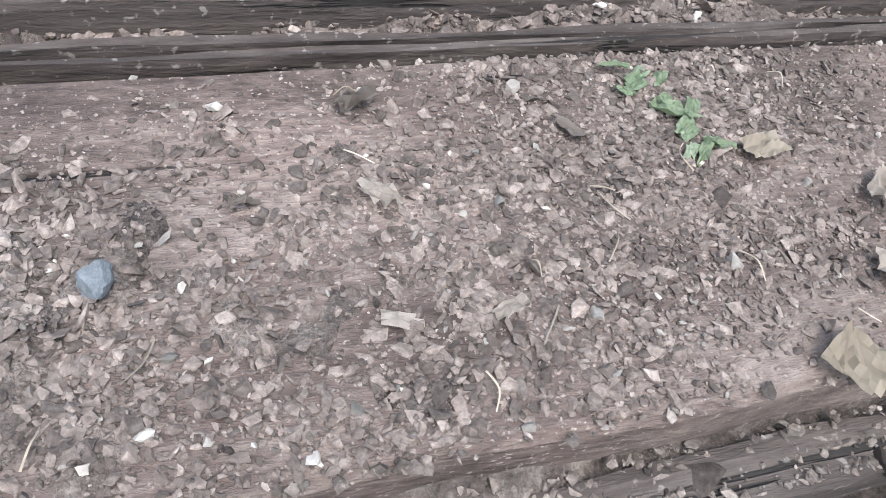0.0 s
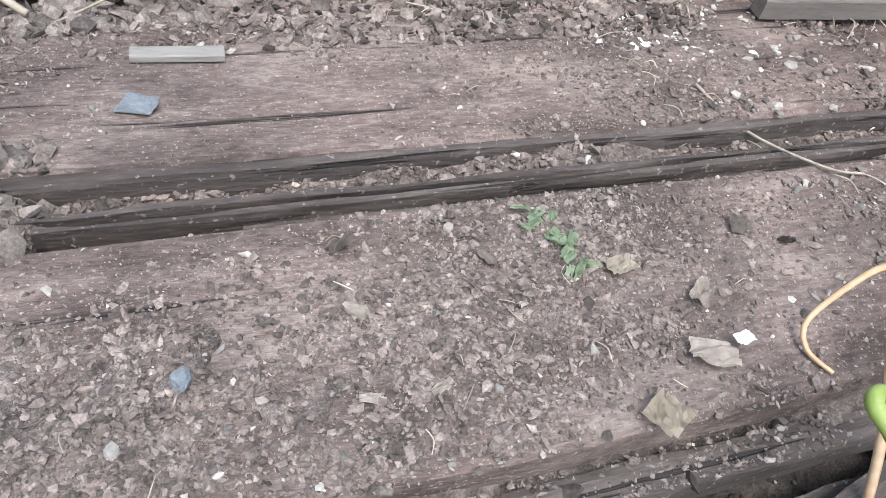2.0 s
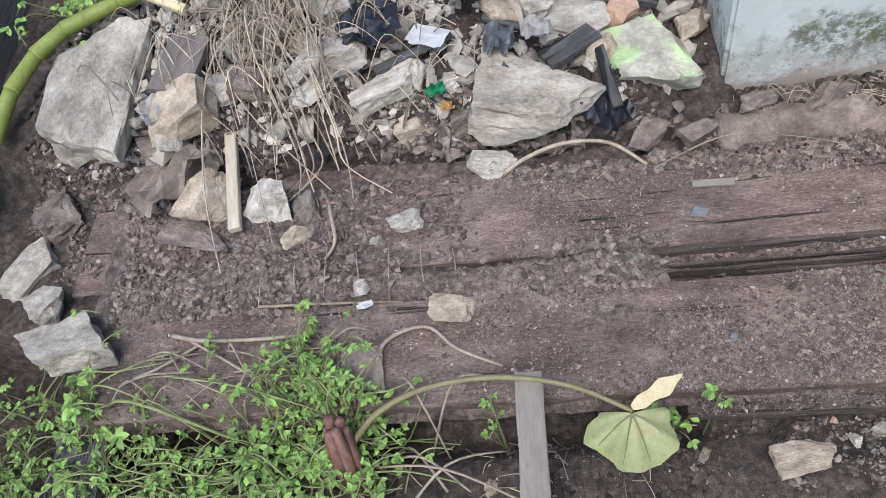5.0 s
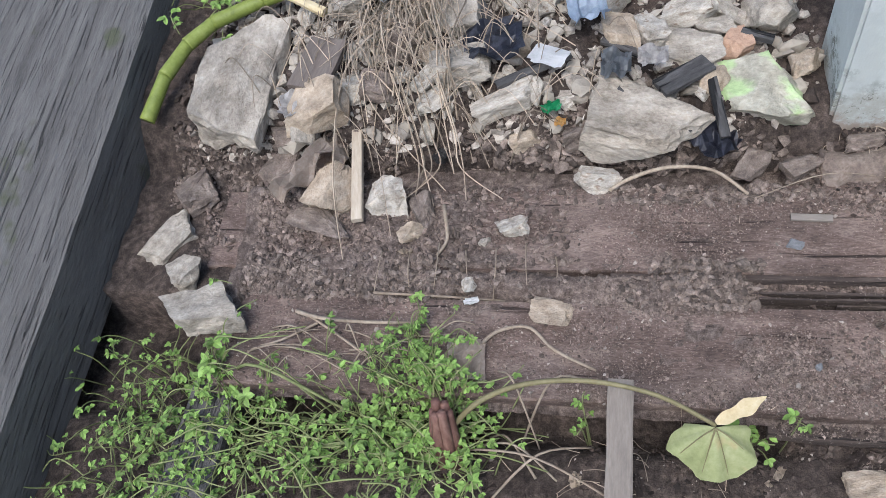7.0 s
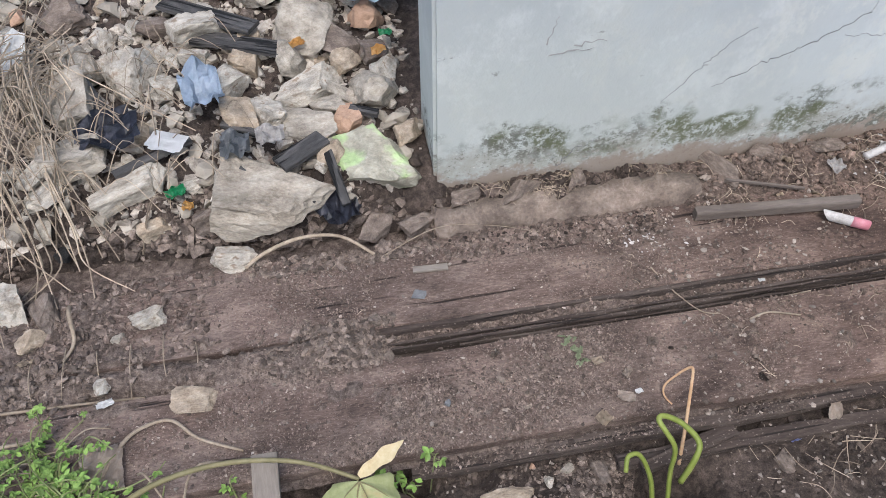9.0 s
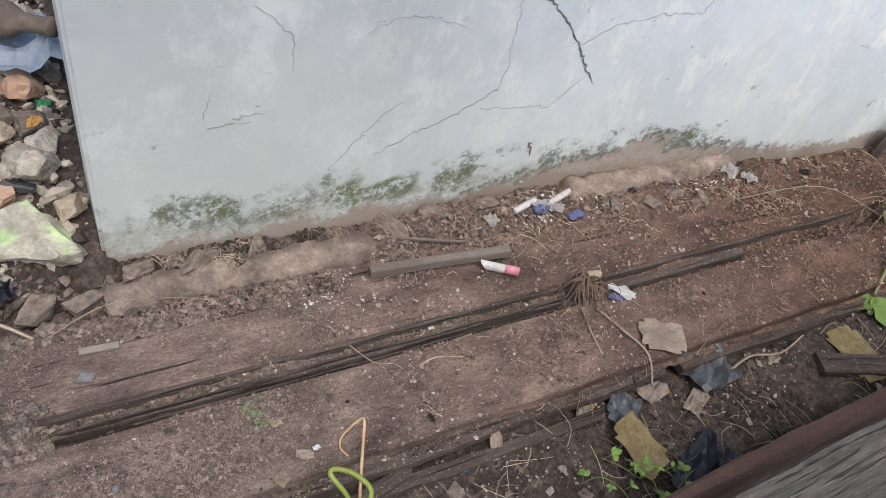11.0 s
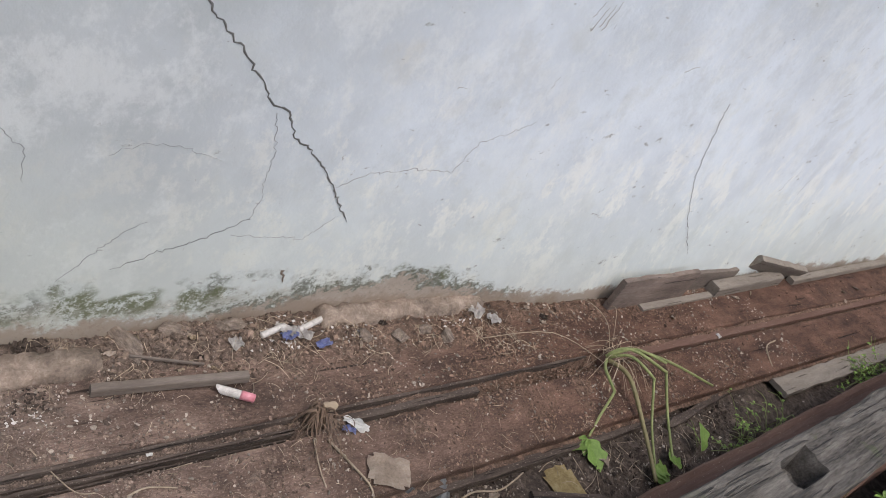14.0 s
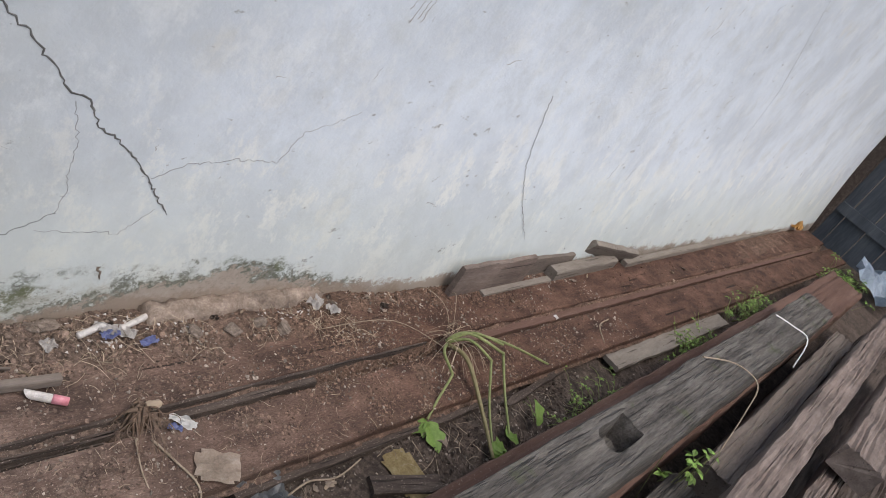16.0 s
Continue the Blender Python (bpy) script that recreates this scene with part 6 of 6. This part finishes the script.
for i in range(16):
    k = i / 15
    scrap("dead_leaf", 0.266 + 0.02 * k + rnd.gauss(0, 0.005), 0.236 - 0.05 * k + rnd.gauss(0, 0.003), rnd.uniform(0.009, 0.016), rnd.uniform(0.004, 0.007), rnd.uniform(-60, 60), WITHERED, "withered green leaflet of a sprig on the plank", 500 + i, 0.45, 0.002, (rnd.uniform(-25, 25), rnd.uniform(-25, 25)), "dead leaf", 6)
scrap("paper_scrap", -0.45, 0.245, 0.025, 0.012, 20, WHITE, "small white paper scrap on the plank", 47, 0.4)
scrap("wrapper", 6.35, 0.5, 0.2, 0.1, 0, ORANGEBIT, "orange-yellow wrapper in the yard's corner", 48, 0.6)
scrap("plastic_bag", 6.6, -0.2, 0.5, 0.4, 0, BLUEBAG, "pale blue plastic sack beside the fence", 49, 0.8)
scrap("white_bit", 0.639, 0.296, 0.012, 0.007, 0, WHITE, "small white flake in the groove", 50, 0.3, 0.004)
scrap("white_bit", 2.62, 0.28, 0.02, 0.02, 0, WHITE, "small white pebble-like scrap in the gap", 51, 0.9, 0.01)

# lighter
lighter = tagged(new("lighter"), "crushed pink and white gas lighter lying on the plank", "lighter")
bm = bmesh.new()
bmesh.ops.create_cone(bm, cap_ends=True, segments=14, radius1=0.011, radius2=0.0105, depth=0.03, matrix=Matrix.Diagonal((1, 0.75, 1, 1)))
bmesh.ops.bevel(bm, geom=[e for e in bm.edges if abs(e.verts[0].co.z - e.verts[1].co.z) < 1e-5], offset=0.0012, segments=2, affect="EDGES")
base_cap = part("base", bm, PINK, lighter, smooth=True)
base_cap.matrix_basis = pose(0.0285, 0, 0, 0, 90, 0)
bm = bmesh.new()
bmesh.ops.create_cone(bm, cap_ends=True, segments=14, radius1=0.0105, radius2=0.0105, depth=0.052, matrix=Matrix.Diagonal((1, 0.75, 1, 1)))
for v in bm.verts:
    if v.co.z < 0:
        v.co.z += (v.co.x + 0.0105) * 0.9
body = part("body", bm, DIRTYWHITE, lighter, "white label sleeve, torn open at the end")
body.matrix_basis = pose(-0.013, 0, 0, 0, 90, 0)
lighter.matrix_world = pose(0.825, 0.378, 0.012, 0, 0, -31)

# white paper tubes by the wall
for x, y, L, t in ((0.965, 0.515, 0.065, 14), (1.07, 0.527, 0.075, 16)):
    bm = bmesh.new()
    bmesh.ops.create_cone(bm, cap_ends=True, segments=12, radius1=0.0075, radius2=0.0075, depth=L)
    bmesh.ops.bevel(bm, geom=[e for e in bm.edges if abs(e.verts[0].co.z - e.verts[1].co.z) < 1e-5], offset=0.0015, segments=1, affect="EDGES")
    ob = tagged(part("paper_tube", bm, DIRTYWHITE, smooth=True), "dirty white rolled tube lying by the wall", "tube")
    ob.matrix_world = pose(x, y, tz(x, y) + 0.01, 0, 84, t)

# bottle and bamboo on the far bank
bm = bmesh.new()
prof = [(0.0, 0.0), (0.035, 0.0), (0.04, 0.01), (0.04, 0.16), (0.034, 0.19), (0.018, 0.22), (0.016, 0.27), (0.019, 0.275), (0.019, 0.285), (0.0, 0.285)]
rows = []
for r, h in prof:
    rows.append([bm.verts.new((r * math.cos(k * math.pi / 8), r * math.sin(k * math.pi / 8), h)) for k in range(16)])
for a, b in zip(rows, rows[1:]):
    for k in range(16):
        bm.faces.new((a[k], a[(k + 1) % 16], b[(k + 1) % 16], b[k]))
bmesh.ops.remove_doubles(bm, verts=bm.verts[:], dist=1e-5)
ob = tagged(part("bottle", bm, MUDSTONE, smooth=True), "mud-caked brown bottle lying on the rubble", "bottle")
ob.matrix_world = pose(-0.1, 1.15, tz(-0.1, 1.15) + 0.06, 80, 0, 50)
bm = bmesh.new()
tube(bm, [(-0.6, 1.42, tz(-0.6, 1.42) + 0.06), (-0.4, 1.4, tz(-0.4, 1.4) + 0.06), (-0.22, 1.38, tz(-0.22, 1.38) + 0.05)], 0.03, 0.028, 10)
tagged(part("bamboo", bm, TAN, smooth=True), "dry tan bamboo length lying on the rubble", "bamboo")
# pale string over the sleeper
bm = bmesh.new()
tube(bm, [(2.55, -0.2, 0.315), (2.7, -0.27, 0.318), (2.72, -0.36, 0.31), (2.62, -0.4, 0.25), (2.4, -0.44, 0.2)], 0.003, 0.002, 5)
tagged(part("string", bm, STRAW), "pale dry vine trailing over the grey sleeper", "vine")
bm = bmesh.new()
tube(bm, [(3.45, -0.17, 0.305), (3.48, -0.24, 0.308), (3.5, -0.32, 0.3), (3.42, -0.36, 0.2)], 0.003, 0.003, 5)
tagged(part("string", bm, WHITE), "white string tied over the grey sleeper", "string")

# ---------------------------------------------------------------- leaf litter
rnd = random.Random(77)
SPOTS = [(0.55, 1.7, -0.12, 0.06, 34), (-0.35, 0.3, -0.08, 0.06, 16), (0.12, 0.62, 0.51, 0.565, 16), (0.65, 1.9, 0.44, 0.565, 26), (0.1, 0.6, 0.1, 0.24, 14), (-0.9, -0.3, 0.33, 0.47, 10), (2.2, 4.5, 0.3, 0.5, 14)]
for x0, x1, y0, y1, n in SPOTS:
    for i in range(n):
        w = rnd.uniform(0.01, 0.032) * (0.6 if y0 == 0.1 else 1)
        m, what = rnd.choice(((PAPER, "pale brown"), (TAN, "tan"), (MUDSTONE, "dull brown"), (RAIL, "dark brown"), (MUDSTONE, "dull brown")))
        scrap("dead_leaf", rnd.uniform(x0, x1), rnd.uniform(y0, y1), w, w * rnd.uniform(0.4, 0.8), rnd.uniform(0, 360), m, "small curled " + what + " dead leaf on the soil", rnd.randrange(9999), rnd.uniform(0.25, 0.7), 0.002, (rnd.uniform(-20, 20), rnd.uniform(-20, 20)), "dead leaf", 6)
